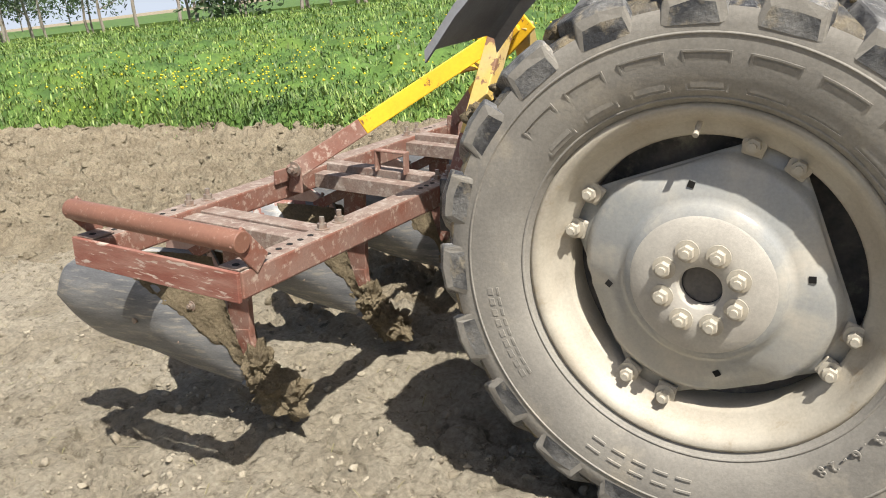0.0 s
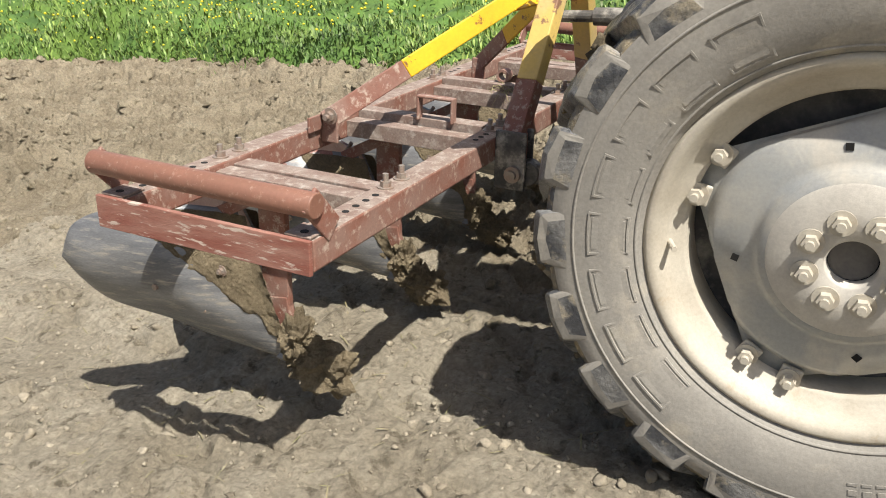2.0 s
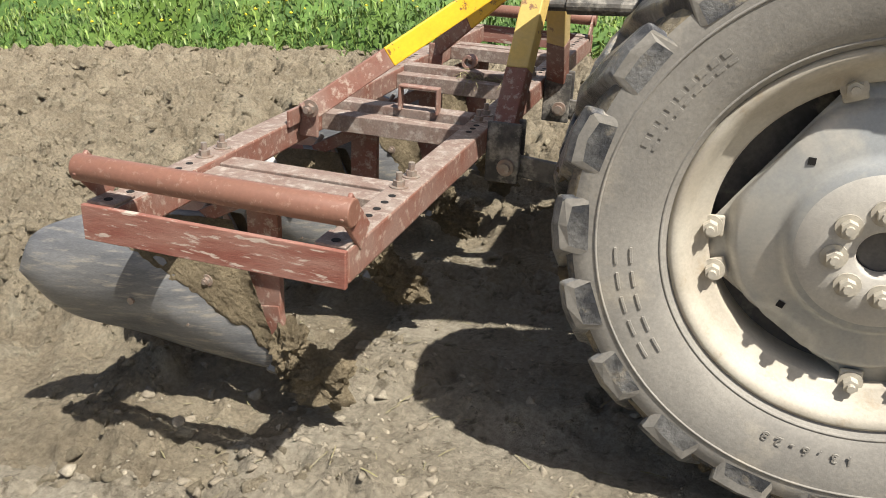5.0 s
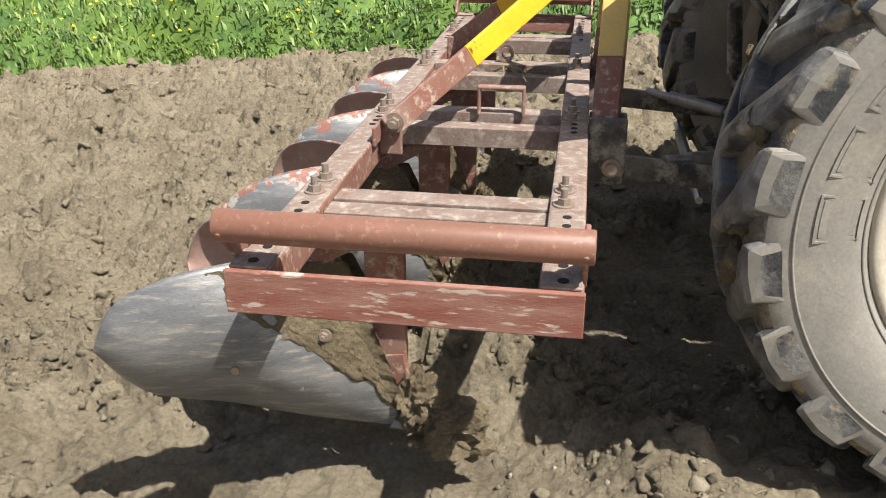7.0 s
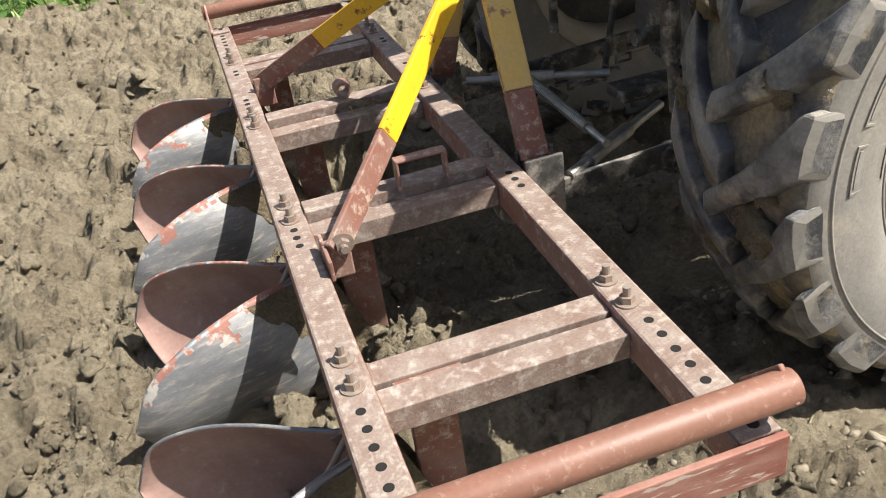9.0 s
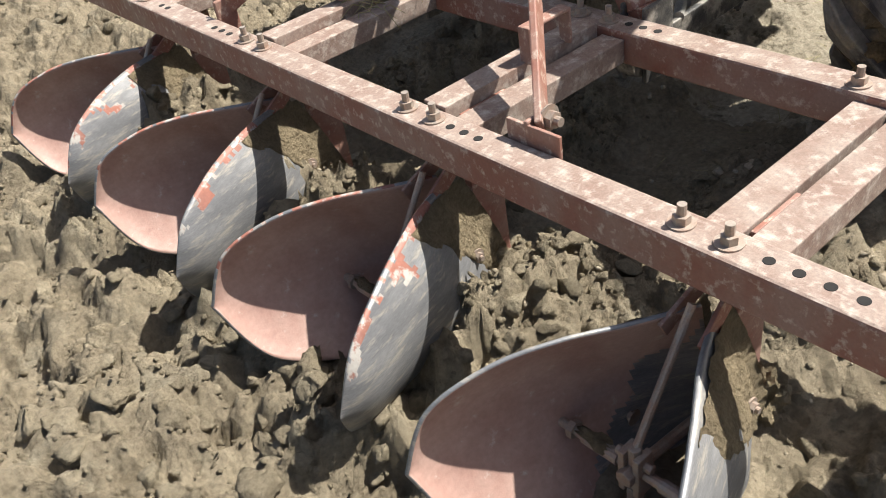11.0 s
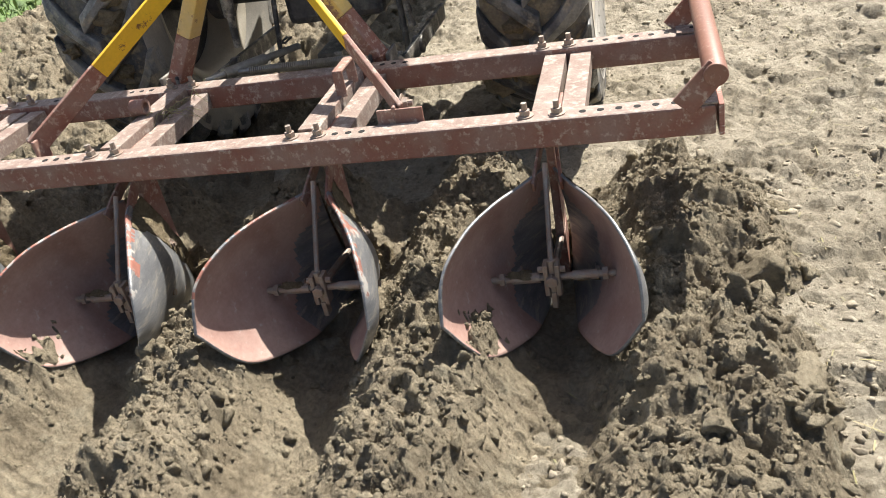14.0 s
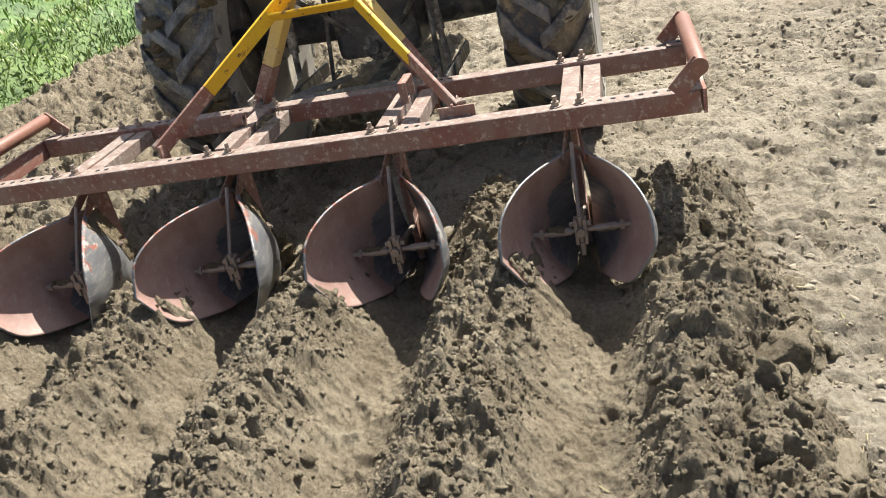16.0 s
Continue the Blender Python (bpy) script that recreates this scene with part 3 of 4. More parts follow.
# ---- crop field and distance ----
def crop():
    rng = np.random.default_rng(11)

    def top(x, y):
        return (0.42 + 0.24 * fbm(x, y, 0.9, 3, 21) + 0.24 * fbm(x, y, 2.4, 3, 22)) * step(y + 0.4 * fbm(x, y, 0.7, 2, 23), FIELD - 0.15, FIELD + 0.5)
    xs, ys = np.concatenate([np.arange(-90, -16, 1.0), np.arange(-16, 14, 0.16), np.arange(14, 70, 1.0)]), np.concatenate([np.arange(FIELD - 0.3, 12, 0.16), np.arange(12, 34, 0.6)])
    gx, gy = np.meshgrid(xs, ys, indexing="ij")
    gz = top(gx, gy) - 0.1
    co = np.stack([gx, gy, gz], -1).reshape(-1, 3)
    ny = len(ys)
    i = (np.arange(len(xs) - 1)[:, None] * ny + np.arange(ny - 1)[None, :]).ravel()
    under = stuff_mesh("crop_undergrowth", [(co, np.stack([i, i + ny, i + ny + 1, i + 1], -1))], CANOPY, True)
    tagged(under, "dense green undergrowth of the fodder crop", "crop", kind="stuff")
    # leaves: bent blades of two quads, in tufts
    count = 185000
    near = rng.random(count) ** 1.8
    y = FIELD - 0.12 + near * 27
    x = rng.uniform(-1, 1, count) * (12 + 1.15 * (y - FIELD)) + 0.5 - 0.45 * (y - FIELD)
    edge = np.arange(26000)
    y[edge] = FIELD + rng.uniform(-0.25, 0.6, len(edge))
    x[edge] = rng.uniform(-12, 15, len(edge))
    z = top(x, y) - 0.12
    z[edge] = top(x[edge], y[edge]) * rng.uniform(0.1, 1.0, len(edge))
    size = np.where(rng.random(count) < 0.5, rng.uniform(0.018, 0.045, count), rng.uniform(0.03, 0.062, count)) * (1 + 0.07 * (y - FIELD))
    az = rng.uniform(0, 6.283, count)
    lean = rng.uniform(0.15, 1.1, count)
    wide = size * rng.uniform(0.08, 0.24, count)
    base = np.stack([x, y, z], -1)
    d = np.stack([np.cos(az), np.sin(az), 0 * az], -1)
    side = np.stack([-np.sin(az), np.cos(az), 0 * az], -1)
    upv = np.array([0, 0, 1.0])
    mid = base + d * (size * np.sin(lean) * 0.6)[:, None] + upv * (size * 1.3 * np.cos(lean))[:, None]
    tip = mid + d * (size * 0.8)[:, None] + upv * (size * rng.uniform(-0.5, 0.9, count))[:, None]
    w = side * wide[:, None]
    v = np.stack([base - w * 0.3, base + w * 0.3, mid + w, mid - w, tip + w * 0.1, tip - w * 0.1], 1).reshape(-1, 3)
    k = np.arange(count)[:, None] * 6
    f = np.concatenate([k + np.array([[0, 1, 2, 3]]), k + np.array([[3, 2, 4, 5]])])
    tagged(stuff_mesh("crop_leaves", [(v, f)], LEAF), "bright green leaves of a fodder crop in sun", "crop", kind="stuff")
    # yellow mustard flowers
    n = 420
    fx, fy = np.where(rng.random(n) < 0.6, rng.normal(-5.8, 1.3, n), rng.uniform(-11, 4, n)), FIELD + 0.3 + rng.random(n) ** 1.6 * 6
    fz = top(fx, fy) + rng.uniform(0.0, 0.22, n)
    pieces = []
    octa = np.array([[1, 0, 0], [-1, 0, 0], [0, 1, 0], [0, -1, 0], [0, 0, 0.7], [0, 0, -0.7]], float)
    of = np.array([[0, 2, 4], [2, 1, 4], [1, 3, 4], [3, 0, 4], [2, 0, 5], [1, 2, 5], [3, 1, 5], [0, 3, 5]])
    for a, b, c in zip(fx, fy, fz):
        pieces.append((octa * rng.uniform(0.012, 0.024) + (a, b, c), of))
    tagged(stuff_mesh("mustard_flowers", pieces, FLOWER), "small yellow mustard flowers above the crop", "flowers", kind="stuff")


def tree(name, x, y, tall, spread, rng, label, low=0.4):
    t = empty(name, label, "tree", pose(x, y, 0))
    bm = bmesh.new()
    lean = Vector((rng.uniform(-0.05, 0.05), rng.uniform(-0.05, 0.05), 1)) * tall
    last, r = Vector((0, 0, -0.1)), 0.013 * tall
    for k in range(1, 7):
        p = lean * (k / 6) + Vector((rng.uniform(-1, 1), rng.uniform(-1, 1), 0)) * 0.012 * tall
        rod(bm, last, p, r, 8, r * 0.82)
        last, r = p, r * 0.82
    tips = []
    for k in range(9):
        h = rng.uniform(low, 0.97)
        a = rng.uniform(0, 6.28)
        p0 = lean * h
        p1 = p0 + Vector((math.cos(a), math.sin(a), rng.uniform(0.2, 0.9))) * spread * rng.uniform(0.5, 1.0)
        rod(bm, p0, p1, 0.006 * tall, 5, 0.002 * tall)
        tips += [p1, p0.lerp(p1, 0.6)]
    part("trunk", bm, BARK, t)
    vs, n = [], 0
    for p in tips:
        m = 60
        c = np.array(p[:]) + rng.normal(0, 0.28 * spread, (m, 3))
        d1, d2 = rng.normal(0, 1, (m, 3)), rng.normal(0, 1, (m, 3))
        d1 /= np.linalg.norm(d1, axis=1)[:, None]
        d2 /= np.linalg.norm(d2, axis=1)[:, None]
        s = rng.uniform(0.05, 0.13, m)[:, None] * spread
        vs.append(np.stack([c - d1 * s, c + d2 * s * 0.5, c + d1 * s, c - d2 * s * 0.5], 1).reshape(-1, 3))
    vs = np.concatenate(vs)
    crown = stuff_mesh("crown", [(vs, np.arange(len(vs)).reshape(-1, 4))], TREELEAF)
    crown.parent = t
    return t


def distance():
    rng = np.random.default_rng(23)
    for k in range(40):
        u = k / 39
        x, y = -62 + 66 * u + rng.uniform(-1.5, 1.5), 31 + 8 * u + rng.uniform(-2, 3)
        tree("roadside_tree", x, y, rng.uniform(5.0, 9.5), rng.uniform(0.8, 1.6), rng, "tall thin roadside tree with a grey trunk and sparse crown", rng.choice([0.2, 0.5, 0.6]))
    tree("shade_tree", -31, 30.5, 7.5, 2.2, rng, "dense dark shade tree at the field's edge", 0.1)
    tree("shade_tree", -29.5, 32, 6.5, 1.8, rng, "dense dark shade tree at the field's edge", 0.1)
    for k in range(14):
        tree("far_tree", -150 + 14 * k + rng.uniform(-5, 5), 95 + rng.uniform(-10, 15), rng.uniform(7, 11), rng.uniform(3, 4.5), rng, "broad hazy tree beyond the far fields", 0.15)
    bm = bmesh.new()
    bm.faces.new([bm.verts.new(v) for v in ((-900, 420, -5), (500, 420, -5), (500, 420, 260), (-900, 420, 260))])
    tagged(part("backdrop", bm, HAZE), "pale hazy sky low over the horizon", "sky", kind="structure")
    bm = boxm((-300, 34.4, 0.0), (120, 37.5, 0.16))
    tagged(part("track", bm, SOIL), "pale earth track along the far edge of the crop", "track", kind="structure")
    bm = boxm((-300, 46, 0.0), (200, 120, 0.35))
    tagged(part("far_field", bm, CANOPY), "hazy green far field beyond the trees", "field", kind="structure")


# ---- plough ----
WING_TOP = ((0.055, 0.012, -0.150), (-0.055, 0.061, -0.140), (-0.15, 0.116, -0.138), (-0.245, 0.167, -0.152), (-0.340, 0.208, -0.200), (-0.392, 0.217, -0.300))
WING_FOOT = ((0.200, 0.012, -0.560), (0.095, 0.028, -0.548), (-0.045, 0.042, -0.532), (-0.175, 0.064, -0.502), (-0.332, 0.142, -0.438), (-0.392, 0.217, -0.300))


def along(points, u):
    """A smooth curve through the points, u from 0 to 1."""
    n = len(points) - 1
    i = min(int(u * n), n - 1)
    s_ = u * n - i
    p = [Vector(points[min(max(k, 0), n)]) for k in (i - 1, i, i + 1, i + 2)]
    return 0.5 * (2 * p[1] + (p[2] - p[0]) * s_ + (2 * p[0] - 5 * p[1] + 4 * p[2] - p[3]) * s_ ** 2 + (3 * p[1] - p[0] - 3 * p[2] + p[3]) * s_ ** 3)


def wing_point(u, v, side, out=0.0):
    """u: shin to rear, v: foot to top, out: metres off the outer face."""
    u = 1 - (1 - u) ** 1.35
    low, high = along(WING_FOOT, u), along(WING_TOP, u)
    p = low.lerp(high, v)
    belly = 0.17 * (high - low).length * min(1.0, 0.25 + 2.14 * u) * 4 * v * (1 - v)
    p.x += 0.35 * belly
    p.y += belly + out
    return Vector((p.x, side * p.y, p.z))


def wing_mesh(side, painted):
    """One mouldboard: from the shin in front to the rounded rear lobe. side: +1 or -1 in y."""
    nu, nv = 64, 40
    bm = bmesh.new()
    grid = [[bm.verts.new(wing_point(a / nu, b / nv, side)) for b in range(nv + 1)] for a in range(nu + 1)]
    for a in range(nu):
        for b in range(nv):
            q = (grid[a][b], grid[a + 1][b], grid[a + 1][b + 1], grid[a][b + 1])
            face = bm.faces.new(q if side > 0 else q[::-1])
            if painted and b / nv > 0.965 + 0.20 * noise.fractal(Vector((a * 0.13, b * 0.16, painted * 5.3)), 0.8, 2.1, 4):
                face.material_index = 2
            elif a / nu + 0.5 * b / nv < 0.42 + 0.10 * noise.noise(Vector((a * 0.1, b * 0.1, 2.0))):
                face.material_index = 4
    bmesh.ops.remove_doubles(bm, verts=bm.verts, dist=1e-5)
    return bm


def mud_coat(side, seed, reach):
    """Soil plastered over the front of a wing, thick at the shin, with a ragged edge."""
    bm = bmesh.new()
    nu, nv = 34, 34
    grid = []
    for a in range(nu + 1):
        row = []
        for b in range(nv + 1):
            u, v = -0.02 + (reach + 0.02) * a / nu, 0.10 + 0.88 * b / nv
            q = Vector((u * 14, v * 6, seed * 3.7))
            edge = reach * (1.2 * v - 0.12) + 0.05 * noise.fractal(q, 1, 2, 3)
            fade = min(1.0, max(0.0, (edge - u) / 0.035))
            thick = (0.006 + 0.0055 * noise.fractal(q * 3.5, 0.6, 2.1, 5)) * fade - 0.006 * (1 - fade)
            row.append(bm.verts.new(wing_point(max(u, 0), v, side, 0.004 + thick) + Vector((0.03 if u < 0 else 0, 0, 0))))
        grid.append(row)
    for a in range(nu):
        for b in range(nv):
            bm.faces.new((grid[a][b], grid[a + 1][b], grid[a + 1][b + 1], grid[a][b + 1]))
    bmesh.ops.recalc_face_normals(bm, faces=bm.faces)
    return bm


def mud_lump(bm, centre, size, seed, sub=3):
    vs = bmesh.ops.create_icosphere(bm, subdivisions=sub, radius=1)["verts"]
    for v in vs:
        n_ = noise.fractal(v.co * 1.7 + Vector((seed * 7.1, seed, 3)), 0.6, 2.2, 5)
        v.co *= max(0.4, 1 + 0.6 * n_)
        v.co = Vector((v.co.x * size[0], v.co.y * size[1], v.co.z * size[2])) + Vector(centre)


def ridger(plough, c, index):
    bm = bmesh.new()
    bar(bm, (0.165, 0, -0.05), (0.165, 0, -0.40), 0.085, 0.022, (0, 1, 0))
    bar(bm, (0.165, 0, -0.38), (0.19, 0, -0.54), 0.075, 0.026, (0, 1, 0))
    body = part("ridger_body", bm, RED, plough, "red steel shank carrying two mouldboard wings", pose(0, c, 0), bevel=0.003)
    for side in (-1, 1):
        part("wing", wing_mesh(side, index), (STEEL, WINGIN, WORNEDGE, WINGIN, STEEL, STEEL), body, "curved steel wing, polished outside and rusty red inside", smooth=True, thick=0.007)
        bm = bmesh.new()
        bar(bm, (0.16, side * 0.012, -0.08), (-0.01, side * 0.035, -0.17), 0.035, 0.008, (0, 1, 0))
        part("wing_stay", bm, RED, body, bevel=0.002)
    bm = bmesh.new()
    tip = [(0.325, 0, -0.605), (0.17, 0.034, -0.555), (0.17, -0.034, -0.555), (0.20, 0, -0.50), (0.16, 0, -0.585)]
    vs = [bm.verts.new(p) for p in tip]
    for f in ((0, 1, 3), (0, 3, 2), (0, 2, 4), (0, 4, 1), (1, 4, 3), (2, 3, 4)):
        bm.faces.new([vs[i] for i in f])
    part("share", bm, SHARE, body, "narrow pointed steel share worn by soil", bevel=0.003)
    # stay rods that spread the wings, clamped on a middle block
    bm = bmesh.new()
    rod(bm, (-0.12, -0.165, -0.355), (-0.12, 0.165, -0.365), 0.009, 12)
    for y0, y1, r in ((0.03, 0.10, 0.013), (-0.11, -0.05, 0.012), (0.118, 0.130, 0.017), (-0.135, -0.122, 0.017)):
        rod(bm, (-0.12, y0, -0.36 - 0.03 * y0), (-0.12, y1, -0.36 - 0.03 * y1), r, 6 if r > 0.015 else 12)
    part("spreader_rod", bm, BOLT, body, "rusty threaded rod spreading the wings", smooth=False)
    bm = bmesh.new()
    box(bm, (-0.138, -0.020, -0.405), (-0.102, -0.008, -0.318))
    box(bm, (-0.138, 0.008, -0.405), (-0.102, 0.020, -0.318))
    box(bm, (-0.134, -0.007, -0.445), (-0.106, 0.007, -0.40))
    rod(bm, (-0.12, -0.034, -0.338), (-0.12, 0.034, -0.338), 0.009, 6)
    rod(bm, (-0.15, 0, -0.36), (-0.09, 0, -0.36), 0.016, 6)
    rod(bm, (-0.12, 0, -0.42), (-0.12, 0, -0.31), 0.012, 6)
    part("spreader_clamp", bm, BOLT, body, bevel=0.002)
    bm = bmesh.new()
    mud_lump(bm, (-0.108, 0.004, -0.385), (0.018, 0.016, 0.024), 40 + index)
    mud_lump(bm, (-0.12, 0.075, -0.352), (0.011, 0.034, 0.011), 50 + index)
    mud_lump(bm, (-0.12, -0.08, -0.362), (0.010, 0.036, 0.010), 60 + index)
    part("stuck_soil", bm, MUD, body, "soil caked over the spreader", smooth=True)
    bm = bmesh.new()
    rod(bm, (-0.12, 0.0, -0.32), (0.02, 0.004, -0.12), 0.007, 10)
    rod(bm, (-0.12, 0.0, -0.36), (0.15, 0.0, -0.40), 0.010, 10)
    part("stay_rod", bm, BOLT, body)
    for side in (-1, 1):
        for px, pz in ((0.05, -0.30), (0.0, -0.42)):
            part("wing_bolt", bolt_mesh(0.009, 0.008, True, 0.006), BOLT, body, m=pose(px, side * (0.085 if pz > -0.4 else 0.095), pz, -90 * side))
    # soil stuck on the shin
    part("stuck_soil", mud_coat(-1, index, 0.36 if index == 0 else 0.26), MUD, body, "brown soil plastered on the wing's front", smooth=True)
    part("stuck_soil", mud_coat(1, index + 9, 0.2), MUD, body, "brown soil plastered on the wing's front", smooth=True)
    lumps = [((0.225, -0.005, -0.49), (0.045, 0.045, 0.065), 3 + index), ((0.25, 0.0, -0.545), (0.055, 0.042, 0.035), 8 + index), ((0.305, 0.005, -0.575), (0.075, 0.055, 0.06), 14 + index)]
    for centre, size, seed in lumps:
        bm = bmesh.new()
        mud_lump(bm, centre, size, seed, 4)
        for v in bm.verts:
            v.co += v.co.normalized() * 0.004 * noise.fractal(v.co * 70, 0.5, 2.2, 3)
        part("stuck_soil", bm, MUD, body, "crumbly brown soil stuck on the share")
    return body


def beam(plough, name, x0, x1, holes_at):
    bm = boxm((x0, 0.012, -0.072), (x1, LENGTH - 0.012, 0))
    for f in bm.faces:
        f.material_index = 1 if f.calc_center_median().z > -0.01 else 0
    ob = part(name, bm, (RED, REDTOP), plough, "worn red square steel beam, dusty on top", bevel=0.006)
    xm = (x0 + x1) / 2
    for y in holes_at:
        bm = bmesh.new()
        rod(bm, (xm, y, -0.004), (xm, y, 0.0008), 0.0085, 16)
        part("bolt_hole", bm, BLACK, ob)
    return ob


def plough():
    p = empty("ridger_plough", "worn red four-row ridging plough with yellow hitch frame", "plough")
    holes = [0.10 + 0.042 * k for k in range(6)] + [0.86 + 0.036 * k for k in range(3)] + [LENGTH - 0.10 - 0.042 * k for k in range(6)] + [1.72 + 0.036 * k for k in range(3)] + [2.08, 2.045]
    rear = beam(p, "rear_beam", 0.0, 0.070, holes)
    front = beam(p, "front_beam", 0.500, 0.570, holes)
    for ob, x in ((rear, 0.036), (front, 0.527)):
        for c in RIDGERS:
            for y in (c - 0.038, c + 0.038):
                b = part("beam_bolt", bolt_mesh(0.012, 0.013, True, 0.018), BOLT, ob, "rusty nut and stud on a washer", pose(x, y, 0.0, 0, 0, 20 * y * 57))
    # end plates and carrying tubes
    for y, s in ((0.0, 1), (LENGTH, -1)):
        bm = boxm((-0.002, y - 0.006, -0.073), (DEPTH + 0.002, y + 0.006, 0.003))
        end = part("end_plate", bm, PLATE, p, "scratched red end plate", bevel=0.002)
        for x in (0.0, 0.50):
            bm = boxm((x + 0.003, min(y + s * 0.007, y + s * 0.075), 0.0012), (x + 0.067, max(y + s * 0.007, y + s * 0.075), 0.007))
            part("lug_plate", bm, REDTOP, end, bevel=0.002)
            bm = bmesh.new()
            rod(bm, (x + 0.037, y + s * 0.03, 0.005), (x + 0.037, y + s * 0.03, 0.0082), 0.009, 16)
            part("bolt_hole", bm, BLACK, end)
        bm = bmesh.new()
        rod(bm, (-0.012, y + s * 0.012, 0.074), (DEPTH + 0.012, y + s * 0.012, 0.074), 0.027, 32)
        tube = part("end_tube", bm, TUBE, p, "round red tube closing the frame's end", smooth=False, bevel=0.003)
        for f in tube.data.polygons:
            f.use_smooth = len(f.vertices) == 4
        for x in (-0.004, DEPTH - 0.006):
            bm = bmesh.new()
            bar(bm, (x + 0.005, y + s * 0.004, 0.088), (x + 0.005, y + s * 0.085, 0.0), 0.058, 0.009, (1, 0, 0))
            part("tube_bracket", bm, RED, p, bevel=0.003)
    # cross bars in pairs
    for k, c in enumerate(RIDGERS):
        tall = k in (1, 2)
        channel = ((-0.100, -0.066), (-0.042, -0.066), (-0.042, -0.058), (-0.092, -0.058), (-0.092, -0.022), (-0.042, -0.022), (-0.042, -0.016), (-0.100, -0.016))
        part("cross_bar", extruded(channel, 0.0705, 0.4995, c), REDTOP, p, "dusty red channel bar between the beams", bevel=0.002)
        up = 0.020 if tall else 0.0
        angle = ((-0.030, -0.078), (-0.022, -0.078), (-0.022, -0.022 + up), (0.030, -0.022 + up), (0.030, -0.014 + up), (-0.030, -0.014 + up))
        part("cross_bar", extruded(angle, 0.0705, 0.4995, c), REDTOP, p, "dusty red angle bar between the beams", bevel=0.002)
        bm = boxm((0.10, c - 0.040, -0.05), (0.22, c - 0.031, -0.020))
        part("packing_block", bm, RED, p, bevel=0.002)
    # weeds and soil caught on the third pair
    rng = random.Random(8)
    bm = bmesh.new()
    mud_lump(bm, (0.40, RIDGERS[2] - 0.036, -0.035), (0.075, 0.03, 0.022), 5)
    part("lodged_soil", bm, MUD, p, "clump of soil caught between the bars", smooth=True)
    for k in range(26):
        a0 = Vector((rng.uniform(0.30, 0.48), RIDGERS[2] + rng.uniform(-0.07, 0.0), -0.02))
        az, ln = rng.uniform(0, 6.28), rng.uniform(0.05, 0.14)
        b0 = a0 + Vector((math.cos(az) * ln * 0.5, math.sin(az) * ln * 0.4, 0.012 + rng.random() * 0.02))
        c0 = b0 + Vector((math.cos(az + 0.5) * ln * 0.5, math.sin(az + 0.5) * ln * 0.4, -rng.uniform(0.005, 0.05)))
        bm = bmesh.new()
        rod(bm, a0, b0, 0.0014, 5)
        rod(bm, b0, c0, 0.0014, 5, 0.0006)
        part("dry_stalk", bm, STRAW, p)
    # small handle on the second pair, ring on the third
    bm = bmesh.new()
    c = RIDGERS[1]
    box(bm, (0.285, c - 0.045, 0.002), (0.293, c - 0.015, 0.076))
    box(bm, (0.399, c - 0.045, 0.002), (0.407, c - 0.015, 0.076))
    box(bm, (0.285, c - 0.045, 0.070), (0.407, c - 0.015, 0.078))
    part("handle", bm, RED, p, "bent flat-bar handle", bevel=0.003)
    bm = bmesh.new()
    m = pose(0.30, RIDGERS[2] + 0.02, 0.03, 90) 
    seg = 20
    rings = [[], []]
    for k in range(seg):
        a = 2 * math.pi * k / seg
        for w, r in ((0, 0.024), (1, 0.015)):
            for z in (-0.022, 0.022):
                rings[w].append(bm.verts.new(m @ Vector((r * math.cos(a), r * math.sin(a), z))))
    for k in range(seg):
        j = (k + 1) % seg
        o, i_ = rings
        bm.faces.new((o[2 * k], o[2 * j], o[2 * j + 1], o[2 * k + 1]))
        bm.faces.new((i_[2 * k], i_[2 * k + 1], i_[2 * j + 1], i_[2 * j]))
        bm.faces.new((o[2 * k + 1], o[2 * j + 1], i_[2 * j + 1], i_[2 * k + 1]))
        bm.faces.new((o[2 * k], i_[2 * k], i_[2 * j], o[2 * j]))
    part("ring_bush", bm, RED, p)
    # hitch frame: rear braces, front legs, head
    for s in (-1, 1):
        foot, head = Vector((0.095, CY + s * 0.545, 0.018)), Vector((0.585, CY + s * 0.085, 0.415))
        flat = (0, 1, 0.25 * -s)
        turn = foot.lerp(head, 0.36)
        bm = bmesh.new()
        bar(bm, foot, turn, 0.058, 0.014, flat)
        part("brace", bm, RED, p, "red foot of the hitch brace", bevel=0.003)
        bm = bmesh.new()
        bar(bm, turn, head, 0.0575, 0.0138, flat)
        part("brace", bm, YELLOW, p, "yellow flat-bar hitch brace with chipped edges", bevel=0.003)
        # bracket on the rear beam with its bolt
        bm = boxm((0.0705, CY + s * 0.545 - s * 0.014 - 0.005, -0.05), (0.128, CY + s * 0.545 - s * 0.014 + 0.005, 0.042))
        part("brace_bracket", bm, RED, p, bevel=0.004)
        part("brace_bolt", bolt_mesh(0.014, 0.014, True, 0.012), BOLT, p, "large rusty bolt", pose(0.112, CY + s * 0.545 + s * 0.0, 0.034, 90 if s < 0 else -90))
        # front leg
        foot, head = Vector((0.605, CY + s * 0.42, -0.13)), Vector((0.630, CY + s * 0.075, 0.47))
        knee = Vector((0.612, CY + s * 0.345, 0.0))
        half = knee.lerp(head, 0.30)
        bm = bmesh.new()
        bar(bm, (0.616, CY + s * 0.36, -0.125), (0.616, CY + s * 0.352, 0.012), 0.066, 0.043, (0, 1, 0))
        part("leg_foot", bm, RED, p, "rusty foot of the hitch leg", bevel=0.004)
        bm = bmesh.new()
        bar(bm, knee, half, 0.066, 0.05, (0.2, 1, 0.5 * s))
